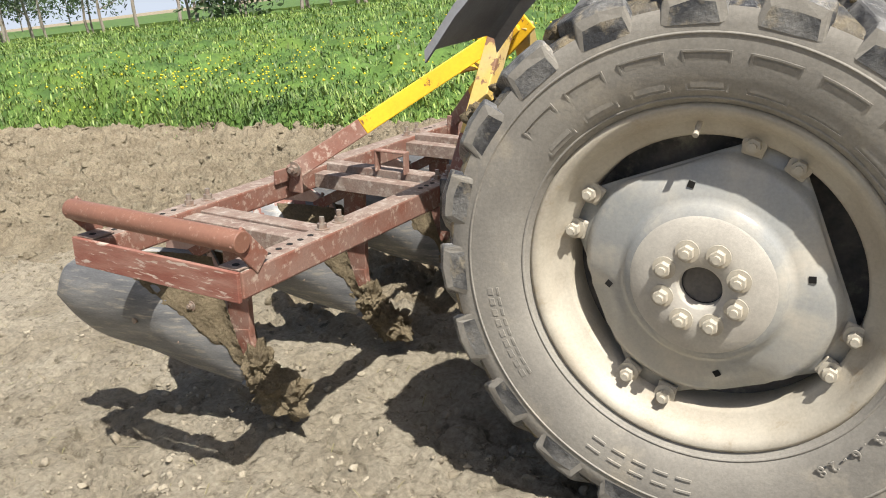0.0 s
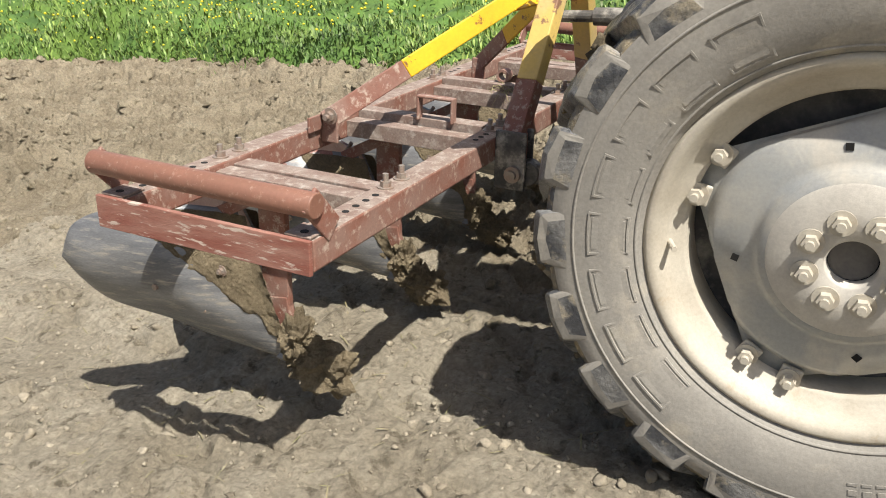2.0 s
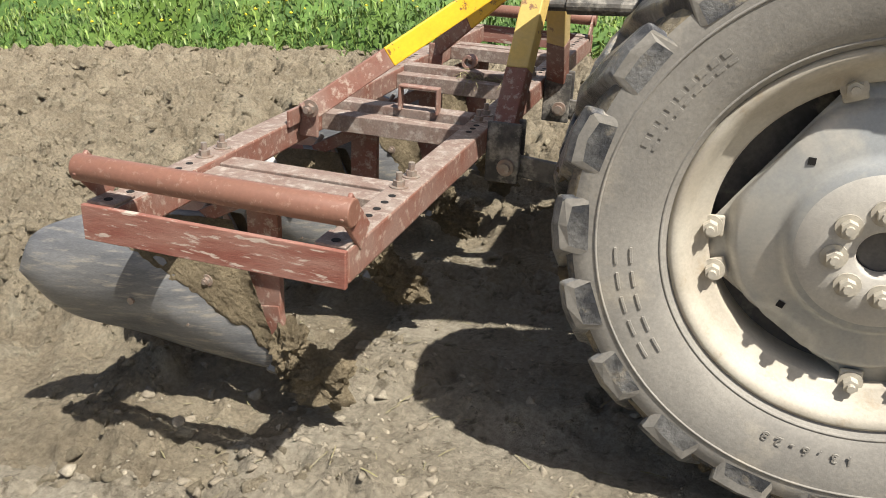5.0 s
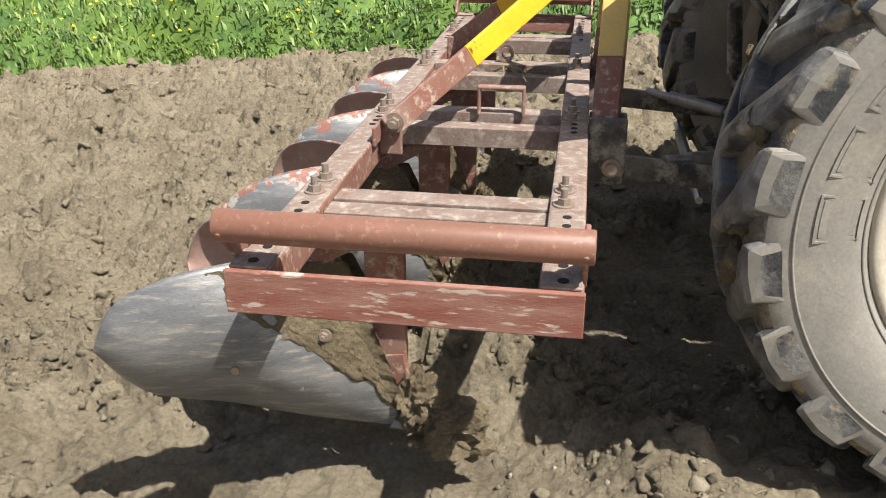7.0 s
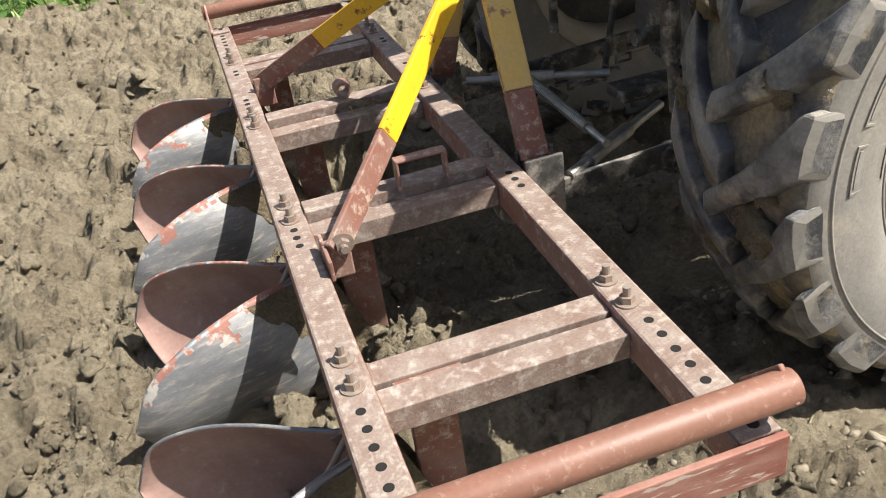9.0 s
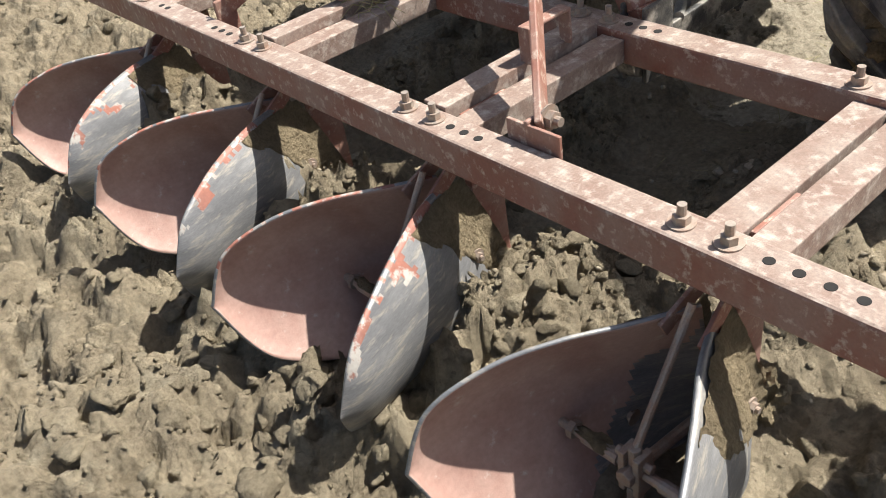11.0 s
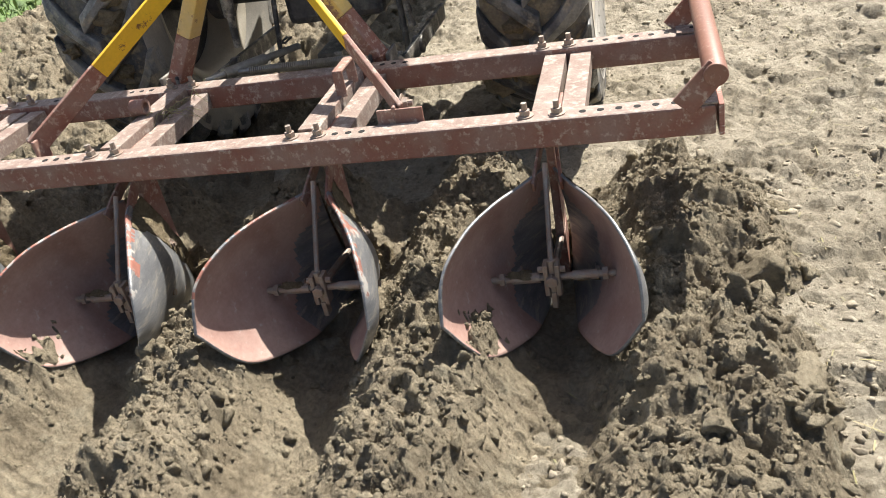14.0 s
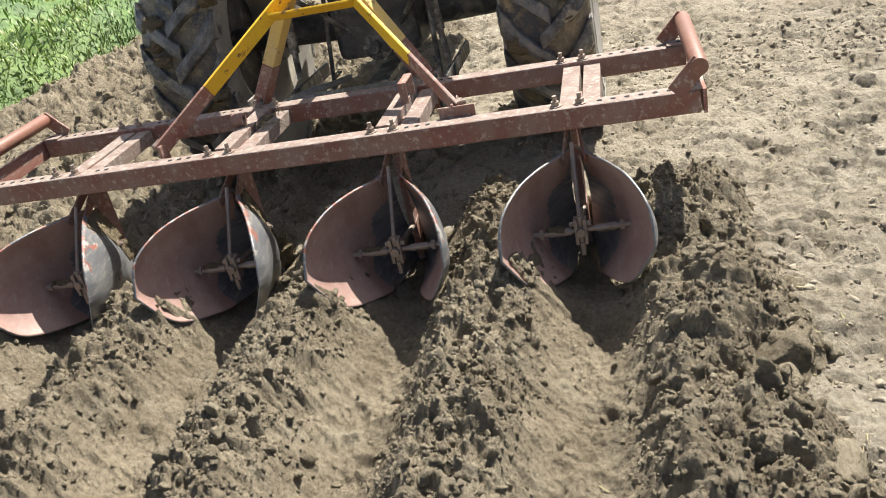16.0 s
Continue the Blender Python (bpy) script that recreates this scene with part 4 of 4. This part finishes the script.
        part("front_leg", bm, RED, p, "brown worn foot of the hitch leg", bevel=0.004)
        bm = bmesh.new()
        bar(bm, half, head, 0.0655, 0.0495, (0.2, 1, 0.5 * s))
        part("front_leg", bm, PALEYELLOW, p, "faded yellow hitch leg with rust patches", bevel=0.004)
        for off in (-0.028, 0.028):
            bm = boxm((0.5705, CY + s * 0.36 + off - 0.006, -0.15), (0.665, CY + s * 0.36 + off + 0.006, 0.022))
            part("clevis_plate", bm, LINK, p, "dark clevis plate for the lower link", bevel=0.004)
        bm = bmesh.new()
        rod(bm, (0.632, CY + s * 0.36 - 0.062, -0.10), (0.632, CY + s * 0.36 + 0.062, -0.10), 0.0145, 18)
        rod(bm, (0.632, CY + s * 0.36 - 0.05, -0.10), (0.632, CY + s * 0.36 - 0.036, -0.10), 0.024, 18)
        part("link_pin", bm, BOLT, p)
    bm = bmesh.new()
    bar(bm, (0.50, CY - 0.165, 0.338), (0.50, CY + 0.165, 0.338), 0.05, 0.009, (0.75, 0, 1))
    part("strap", bm, YELLOW, p, "yellow strap across the hitch braces", bevel=0.002)
    bm = bmesh.new()
    for s in (-1, 1):
        bar(bm, (0.56, CY + s * 0.06, 0.395), (0.655, CY + s * 0.06, 0.49), 0.09, 0.012, (0, 1, 0))
    rod(bm, (0.62, CY - 0.075, 0.455), (0.62, CY + 0.075, 0.455), 0.013, 16)
    part("hitch_head", bm, YELLOW, p, "yellow top-link head with its pin", bevel=0.003)
    # angle clip behind the near brace
    bm = boxm((0.0715, CY - 0.545 - 0.06, -0.01), (0.0795, CY - 0.545 + 0.06, 0.035))
    part("angle_clip", bm, RED, p, bevel=0.002)
    for k, c in enumerate(RIDGERS):
        ridger(p, c, k)
    return p


# ---- tractor ----
def wheel(tractor, y_face, out):
    """Rear wheel with its axle along y. out: -1 if its outer face looks to -y."""
    R = 0.650
    bm = bmesh.new()
    prof = [(0.385, 0.0), (0.388, -0.010), (0.380, -0.016), (0.366, -0.004), (0.354, 0.010), (0.345, 0.030), (0.322, 0.040), (0.316, 0.046), (0.316, 0.200), (0.335, 0.26), (0.380, 0.285), (0.386, 0.28)]
    lathe(bm, [(r, -out * y) for r, y in prof], 96)
    rim = part("rear_wheel", bm, RIM, tractor, "cream-painted steel rim carrying a muddy tractor tyre", smooth=True, thick=0.004)
    f = -out
    bm = bmesh.new()
    tp = [(0.386, -0.004), (0.400, -0.022), (0.425, -0.034), (0.455, -0.043), (0.500, -0.048), (0.545, -0.0475), (0.576, -0.043), (0.593, -0.030), (0.604, 0.02), (0.609, 0.085), (0.611, 0.140), (0.609, 0.195),
          (0.604, 0.26), (0.593, 0.310), (0.576, 0.323), (0.545, 0.3275), (0.50, 0.328), (0.455, 0.32), (0.42, 0.305), (0.386, 0.283)]
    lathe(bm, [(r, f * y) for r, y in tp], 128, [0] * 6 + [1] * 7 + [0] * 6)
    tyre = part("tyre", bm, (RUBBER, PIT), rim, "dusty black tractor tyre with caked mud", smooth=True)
    # lugs: curved slanted bars on two sides
    wear = random.Random(21)
    for k in range(40):
        side = k % 2
        a0 = 2 * math.pi * k / 40
        bm = bmesh.new()
        rows = []
        n = 6
        for i in range(n + 1):
            u = i / n
            yy = (-0.028 + 0.193 * u) if side == 0 else (0.308 - 0.193 * u)
            ang = a0 + 0.30 * u ** 0.8
            crown = 0.575 + 0.022 * min(1, u * 2.2)
            top = 0.624 + 0.026 * min(1, u * 1.5)
            hw = 0.071 - 0.034 * min(1, u * 1.9)
            ring = []
            for rr, dw in ((crown - 0.02, -hw * 1.12), (top - 0.005, -hw * 0.84), (top, 0), (top - 0.005, hw * 0.84), (crown - 0.02, hw * 1.12)):
                aa = ang + dw / 0.62
                ring.append(bm.verts.new((rr * math.cos(aa), f * yy, rr * math.sin(aa))))
            rows.append(ring)
        # broad shoulder running down into the sidewall
        for yy, low, high, half in (((-0.036, 0.552, 0.619, 0.076), (-0.0455, 0.550, 0.606, 0.070), (-0.0485, 0.545, 0.585, 0.055)) if side == 0
                                    else ((0.316, 0.552, 0.619, 0.076), (0.3255, 0.550, 0.606, 0.070), (0.3285, 0.545, 0.585, 0.055))):
            foot = []
            for rr, dw in ((low, -half), (high - 0.004, -half * 0.8), (high, 0), (high - 0.004, half * 0.8), (low, half)):
                aa = a0 - 0.02 + dw / 0.6
                foot.append(bm.verts.new((rr * math.cos(aa), f * yy, rr * math.sin(aa))))
            rows.insert(0, foot)
        for i in range(len(rows) - 1):
            for j in range(4):
                bm.faces.new((rows[i][j], rows[i][j + 1], rows[i + 1][j + 1], rows[i + 1][j])).material_index = 1 if i == 0 else 0
        bm.faces.new(rows[-1])
        bm.faces.new(rows[0][::-1])
        bmesh.ops.recalc_face_normals(bm, faces=bm.faces)
        for v in bm.verts:
            v.co += Vector((wear.gauss(0, 0.0014), wear.gauss(0, 0.001), wear.gauss(0, 0.0014)))
        part("lug", bm, (LUG, RUBBER), tyre, "scuffed black tread lug", bevel=0.005)
    # raised marks on the sidewall
    def sidewall(r):
        rs, ys = [q[0] for q in tp[:8]], [q[1] for q in tp[:8]]
        return float(np.interp(r, rs, ys))

    def arc_block(bm, a, da, r0, r1, proud=0.003):
        n = max(2, int(da / 0.04))
        for i in range(n):
            q = []
            for aa in (a - da / 2 + da * i / n, a - da / 2 + da * (i + 1) / n):
                for r in (r0, r1):
                    for o in (-0.004, proud):
                        q.append(bm.verts.new((r * math.cos(aa), f * (sidewall(r) - o), r * math.sin(aa))))
            for face in ((1, 3, 7, 5), (0, 4, 6, 2), (0, 1, 5, 4), (2, 6, 7, 3), (0, 2, 3, 1), (4, 5, 7, 6)):
                bm.faces.new([q[i2] for i2 in face])
    if out < 0:
        for k in range(8):
            a = radians(131 - 15.0 * k)
            for ring in (0, 1):
                bm = bmesh.new()
                w = radians(10.5)
                if ring == 0:
                    arc_block(bm, a, w, 0.415, 0.419)
                    arc_block(bm, a, w, 0.493, 0.497)
                    arc_block(bm, a - w / 2, 0.009, 0.415, 0.497)
                    arc_block(bm, a + w / 2, 0.009, 0.415, 0.497)
                    part("raised_mark", bm, RUBBER, tyre)
                else:
                    arc_block(bm, a, w * 0.8, 0.424, 0.488, 0.0012)
                    part("raised_mark", bm, RUBBER, tyre)
        for k in range(5):
            bm = bmesh.new()
            arc_block(bm, radians(-95 - 6.5 * k), radians(4.2), 0.455, 0.46)
            arc_block(bm, radians(-95 - 6.5 * k), radians(4.2), 0.485, 0.49)
            part("raised_mark", bm, RUBBER, tyre)
        for k in range(9):
            bm = bmesh.new()
            arc_block(bm, radians(-150 - 3.2 * k), radians(2.0), 0.478, 0.490, 0.0015)
            part("raised_mark", bm, RUBBER, tyre)
            bm = bmesh.new()
            arc_block(bm, radians(-150 - 3.2 * k), radians(2.2), 0.462, 0.468, 0.0015)
            part("raised_mark", bm, RUBBER, tyre)
        # size marking
        for k, ch in enumerate("13.6-28"):
            cu = bpy.data.curves.new("size_mark", "FONT")
            cu.body, cu.size, cu.extrude, cu.align_x = ch, 0.032, 0.0016, "CENTER"
            a = radians(-35 - 3.6 * k)
            ob = new("size_mark", cu)
            r = 0.435
            dirn = Vector((math.cos(a), 0, math.sin(a)))
            right = Vector((math.sin(a), 0, -math.cos(a)))
            ob.parent = tyre
            ob.matrix_basis = Matrix.Translation(dirn * r + Vector((0, f * (sidewall(r + 0.018) - 0.001), 0))) @ Matrix((right, dirn, Vector((0, -f, 0)))).transposed().to_4x4()
            cu.materials.append(RUBBER)
    # ridge rings on the sidewall
    for r in (0.403, 0.528):
        bm = bmesh.new()
        y0 = sidewall(r)
        lathe(bm, [(r - 0.004, f * (y0 + 0.003)), (r - 0.002, f * (y0 - 0.0025)), (r + 0.002, f * (y0 - 0.0025)), (r + 0.004, f * (y0 + 0.003))], 128)
        part("sidewall_ring", bm, RUBBER, tyre, smooth=True)
    # caked mud between lugs
    rng = random.Random(5)
    for k in range(44):
        bm = bmesh.new()
        a = 2 * math.pi * (k + 0.5 + rng.uniform(-0.2, 0.2)) / 44
        w = rng.uniform(0.022, 0.040)
        mud_lump(bm, (0.607 * math.cos(a), f * (rng.choice((0.02, 0.06, 0.2, 0.27)) + rng.uniform(-0.025, 0.025)), 0.607 * math.sin(a)), (w, w * 1.4, w), k, 3)
        part("tyre_mud", bm, MUD, tyre, "caked mud between the lugs", smooth=True)
    # flat dark ring that closes the rim behind the disc
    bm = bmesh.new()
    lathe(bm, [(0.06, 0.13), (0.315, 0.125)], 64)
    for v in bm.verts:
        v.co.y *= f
    part("drum_face", bm, TRACTOR, rim, "dark flat ring behind the wheel disc")
    # disc: square plate with dished middle
    bm = bmesh.new()
    rings = []
    seg = 96
    for r, y in ((0.0, 0.0), (0.10, -0.0), (0.165, 0.0), (0.172, 0.018), (0.19, 0.026), (0.255, 0.032), (0.268, 0.040), (0.276, 0.056), (0.284, 0.062), (1.0, 0.064)):
        ring = []
        for k in range(seg):
            a = 2 * math.pi * k / seg
            rr = r
            if r >= 0.284:
                q = ((a + math.pi / 4) % (math.pi / 2)) - math.pi / 4
                sq = 0.256 / max(math.cos(q), 0.74)
                rr = min(sq, 0.338) if r == 1.0 else min(0.284, sq - 0.004)
            elif r > 0.25:
                q = ((a + math.pi / 4) % (math.pi / 2)) - math.pi / 4
                rr = min(r, 0.256 / max(math.cos(q), 0.74) - 0.006)
            ring.append(bm.verts.new((rr * math.cos(a + TURN), f * y, rr * math.sin(a + TURN))))
        rings.append(ring)
    for i in range(1, len(rings) - 1):
        for k in range(seg):
            bm.faces.new((rings[i][k], rings[i][(k + 1) % seg], rings[i + 1][(k + 1) % seg], rings[i + 1][k]))
    bm.verts.ensure_lookup_table()
    bmesh.ops.delete(bm, geom=rings[0], context="VERTS")
    disc = part("wheel_disc", bm, DISC, rim, "grey pressed wheel disc with dusty streaks", smooth=True, thick=0.006)
    bm = bmesh.new()
    lathe(bm, [(0.046, 0.03), (0.046, -0.012), (0.050, -0.016), (0.10, -0.014), (0.15, -0.006), (0.166, 0.006), (0.172, 0.024)], 72)
    for v in bm.verts:
        v.co.y *= f
    hub = part("hub_plate", bm, HUBM, rim, "dusty hub plate", smooth=True)
    bm = bmesh.new()
    lathe(bm, [(0.0005, 0.022), (0.03, 0.022), (0.0458, 0.016)], 48)
    for v in bm.verts:
        v.co.y *= f
    part("axle_end", bm, WETSTEEL, rim, "dark oily axle end", smooth=True)
    for k in range(8):
        a = 2 * math.pi * (k + 0.35) / 8
        part("wheel_nut", bolt_mesh(0.0145, 0.016, True, 0.008), RIM, hub, "cream-dusted wheel nut", pose(0.084 * math.cos(a), f * -0.015, 0.084 * math.sin(a), 90 * f))
    for k in range(8):
        a = TURN + math.pi / 4 + (k // 2) * math.pi / 2 + (0.155 if k % 2 else -0.155)
        bm = bmesh.new()
        bar(bm, (0.285 * math.cos(a), f * 0.050, 0.285 * math.sin(a)), (0.336 * math.cos(a), f * 0.046, 0.336 * math.sin(a)), 0.045, 0.012, (0, 1, 0))
        lug = part("rim_lug", bm, RIM, rim, bevel=0.004)
        part("rim_nut", bolt_mesh(0.014, 0.018, True, 0.010), RIM, lug, "cream-dusted rim nut", pose(0.311 * math.cos(a), f * 0.042, 0.311 * math.sin(a), 90 * f))
    for k in range(4):
        a = math.pi / 2 * k + 0.1
        bm = boxm((-0.007, -0.002, -0.007), (0.007, 0.002, 0.007))
        part("disc_slot", bm, BLACK, disc, m=pose(0.215 * math.cos(a), f * 0.0252, 0.215 * math.sin(a), 0, 20 * k, 0))
    bm = bmesh.new()
    rod(bm, (0.0, f * 0.03, 0.345), (0.0, f * -0.015, 0.325), 0.006, 10)
    part("valve_stem", bm, RIM, rim)
    return rim


TURN = radians(17)
AXLE_Z = 0.625
WHEEL_Y = 0.375


def tractor():
    t = empty("tractor", "muddy grey farm tractor drawing a plough", "tractor")
    near = wheel(t, WHEEL_Y, -1)
    far = wheel(t, 2 * CY - WHEEL_Y, 1)
    for s in (-1, 1):
        bm = bmesh.new()
        rod(bm, (0, CY + s * 0.20, AXLE_Z), (0, CY + s * 0.80, AXLE_Z), 0.075, 24, 0.06)
        rod(bm, (0, CY + s * 0.55, AXLE_Z), (0, CY + s * 0.60, AXLE_Z), 0.12, 24)
        rod(bm, (0, CY + s * 0.80, AXLE_Z), (0, CY + s * 0.92, AXLE_Z), 0.045, 18)
        part("axle_housing", bm, TRACTOR, t, "dark oily rear axle housing", bevel=0.004)
    bm = boxm((-0.26, CY - 0.20, 0.50), (0.55, CY + 0.20, 0.86))
    box(bm, (-0.20, CY - 0.17, 0.86), (0.35, CY + 0.17, 1.02))
    box(bm, (0.55, CY - 0.16, 0.52), (2.3, CY + 0.16, 0.85))
    part("gearbox", bm, TRACTOR, t, "dark oily gearbox casting", bevel=0.03)
    bm = boxm((0.75, CY - 0.27, 0.85), (2.35, CY + 0.27, 1.30))
    part("bonnet", bm, FENDER, t, "grey tractor bonnet", bevel=0.05)
    bm = boxm((-0.25, CY - 0.24, 1.02), (0.15, CY + 0.24, 1.10))
    box(bm, (-0.33, CY - 0.22, 1.10), (-0.25, CY + 0.22, 1.40))
    part("seat", bm, TRACTOR, t, "dark tractor seat", bevel=0.03)
    bm = bmesh.new()
    rod(bm, (-0.26, CY, 0.56), (-0.36, CY, 0.56), 0.022, 14)
    rod(bm, (-0.255, CY, 0.56), (-0.285, CY, 0.56), 0.07, 20)
    part("power_shaft", bm, LINK, t)
    # mudguards
    for s in (-1, 1):
        line = ((-0.765, 1.125), (-0.66, 1.235), (-0.50, 1.37), (-0.30, 1.48), (0.0, 1.54), (0.30, 1.52), (0.55, 1.40), (0.72, 1.18))
        bm = bmesh.new()
        rows = [[bm.verts.new((x, CY + s * yy, z + dz)) for yy, dz in ((0.69, -0.03), (0.685, 0.0), (0.34, 0.0), (0.29, -0.015), (0.28, -0.06))] for x, z in line]
        for k in range(len(line) - 1):
            for j in range(4):
                bm.faces.new((rows[k][j], rows[k + 1][j], rows[k + 1][j + 1], rows[k][j + 1]))
        part("mudguard", bm, FENDER, t, "grey sheet mudguard over the rear tyre", thick=0.008, smooth=False)
    # added plate, there to throw more of the tractor's shadow on the ground
    bm = boxm((-0.42, CY - 0.43, 0.96), (0.75, CY + 0.43, 1.0))
    part("platform", bm, TRACTOR, t, "dark steel plate added to shade the ground below", bevel=0.01)
    # lift arms and rods
    for s in (-1, 1):
        bm = bmesh.new()
        bar(bm, (-0.05, CY + s * 0.26, 0.92), (-0.48, CY + s * 0.31, 0.98), 0.055, 0.028, (0, 1, 0))
        part("lift_arm", bm, LINK, t, bevel=0.004)
        bm = bmesh.new()
        rod(bm, (-0.46, CY + s * 0.31, 0.97), (-0.44, CY + s * 0.345, 0.50), 0.014, 14)
        rod(bm, (-0.455, CY + s * 0.32, 0.84), (-0.447, CY + s * 0.335, 0.62), 0.023, 14)
        part("lift_rod", bm, LINK, t)
    bm = bmesh.new()
    rod(bm, (-0.30, CY, 0.93), (-0.89, CY, 0.955), 0.018, 14)
    rod(bm, (-0.42, CY, 0.935), (-0.78, CY, 0.95), 0.027, 16)
    part("top_link", bm, LINK, t, "black top link with turnbuckle")
    # lower links, hinged under the axle
    links = []
    for s in (-1, 1):
        bm = bmesh.new()
        bar(bm, (0, 0, 0), (-0.885, 0, 0), 0.062, 0.016, (0, 1, 0))
        rod(bm, (-0.885, -0.022, 0), (-0.885, 0.022, 0), 0.036, 24)
        rod(bm, (-0.46, -0.018, 0), (-0.46, 0.018, 0), 0.032, 20)
        link = part("lower_link", bm, LINK, t, "black flat lower link arm", pose(0.0, CY + s * 0.36, 0.42), bevel=0.003)
        bm = bmesh.new()
        rod(bm, (-0.73, 0.0 if s < 0 else 0.0, 0.03), (-0.36, s * -0.22, 0.02), 0.013, 14)
        rod(bm, (-0.66, s * -0.04, 0.028), (-0.50, s * -0.137, 0.024), 0.020, 16)
        part("stabiliser", bm, CHROME, link, "grey stabiliser rod with spring")
        links.append(link)
    # spring drawn across between the links
    bm = bmesh.new()
    for k in range(60):
        y0 = CY - 0.24 + 0.48 * k / 60
        rod(bm, (-0.62, y0, 0.46), (-0.62, y0 + 0.0045, 0.46), 0.016, 10)
    rod(bm, (-0.62, CY - 0.34, 0.46), (-0.62, CY + 0.34, 0.46), 0.010, 10)
    part("coil_spring", bm, CHROME, t, "long grey coil spring across the lower links")
    # chains and hanging rods at the back
    bm = bmesh.new()
    rod(bm, (-0.28, CY - 0.27, 0.78), (-0.30, CY - 0.27, 0.30), 0.012, 10)
    part("drop_rod", bm, LINK, t)
    bm = bmesh.new()
    rod(bm, (-0.28, CY + 0.20, 0.80), (-0.33, CY + 0.24, 0.36), 0.010, 10)
    part("drop_rod", bm, LINK, t)
    for s in (-1, 1):
        chain = bmesh.new()
        a, b = Vector((-0.20, CY + s * 0.24, 0.46)), Vector((-0.52, CY + s * 0.35, 0.40))
        for k in range(9):
            u = (k + 0.5) / 9
            p = a.lerp(b, u) - Vector((0, 0, 0.10 * math.sin(math.pi * u)))
            d = (b - a).normalized()
            w = Vector((0, 0, 1)) if k % 2 else d.cross(Vector((0, 0, 1))).normalized()
            for e in (-1, 1):
                rod(chain, p - d * 0.022 + w * 0.011 * e, p + d * 0.022 + w * 0.011 * e, 0.0045, 8)
                rod(chain, p + d * 0.022 * e - w * 0.013, p + d * 0.022 * e + w * 0.013, 0.0045, 8)
        part("check_chain", chain, LINK, t, "dusty grey check chain beside the lower link")
        bm = bmesh.new()
        rod(bm, (-0.24, CY + s * 0.11, 0.62), (-0.44, CY + s * 0.345, 0.90), 0.012, 10)
        part("strut", bm, LINK, t)
    bm = boxm((-0.42, CY - 0.05, 0.40), (0.3, CY + 0.05, 0.43))
    part("drawbar", bm, LINK, t, "flat dusty drawbar under the gearbox", bevel=0.004)
    return t, near, far, links


def motions():
    at = {t: (s, h, a, b) for t, s, h, a, b in PLOUGH_ROWS}
    walk(PLOUGH, [(t, pose(s, 0, h, b, a, 0)) for t, (s, h, a, b) in at.items()])
    # the linkage gives a little as the plough settles
    slack = lambda t: 1.52 - 0.045 * float(np.interp(t, (3.7, 5.6, 7.0, 8.5, 10.3, 12.0), (0, 1, 1.3, 2.2, 2.2, 0)))
    walk(TRACTOR_THING, [(t, pose(s + slack(t), 0, 0)) for t, (s, h, a, b) in at.items()])
    fine = []
    times = sorted(at)
    for t0, t1 in zip(times, times[1:]):
        n = max(1, math.ceil(abs(at[t1][0] - at[t0][0]) / 0.75))
        fine += [(t0 + (t1 - t0) * k / n, at[t0][0] + (at[t1][0] - at[t0][0]) * k / n) for k in range(n)]
    fine.append((times[-1], at[times[-1]][0]))
    for w, y in ((NEAR, WHEEL_Y), (FAR, 2 * CY - WHEEL_Y)):
        walk(w, [(t, pose(0, y, AXLE_Z, 0, math.degrees(s / 0.62), 0)) for t, s in fine])
    for link, side in zip(LINKS, (-1, 1)):
        rows = []
        for t, (s, h, a, b) in at.items():
            pin = pose(0, 0, h, b, a, 0) @ Vector((0.632, CY + side * 0.36, -0.10))
            rows.append((t, pose(0.0, CY + side * 0.36, 0.42, 0, math.degrees(math.asin((pin.z - 0.42) / 0.9)), 0)))
        walk(link, rows)
    # each length of ridge is thrown up as the bodies pass it
    when = [t for t in times if t >= 10.2]
    where = [at[t][0] for t in when]
    for ridge, x0, lead in RIDGES:
        t0 = max(10.4, float(np.interp(x0 - lead, where, when)))
        t1 = max(t0 + 0.9, float(np.interp(x0 + SLICE - lead, where, when)))
        rows = [(0.0, pose(0, 0, -0.5)), (t0, pose(0, 0, -0.5))]
        if t1 < 16.0:
            rows += [(t1, pose(0, 0, 0)), (16.0, pose(0, 0, 0))]
        else:
            rows.append((16.0, pose(0, 0, -0.5 + 0.5 * (16.0 - t0) / (t1 - t0))))
        walk(ridge, [r for k, r in enumerate(rows) if k == 0 or r[0] > rows[k - 1][0] + 0.02])


GROUND = ground_sheet()
PLOUGH = plough()
TRACTOR_THING, NEAR, FAR, LINKS = tractor()
clods()
RIDGES = soil_ridges()
crop()
distance()
motions()
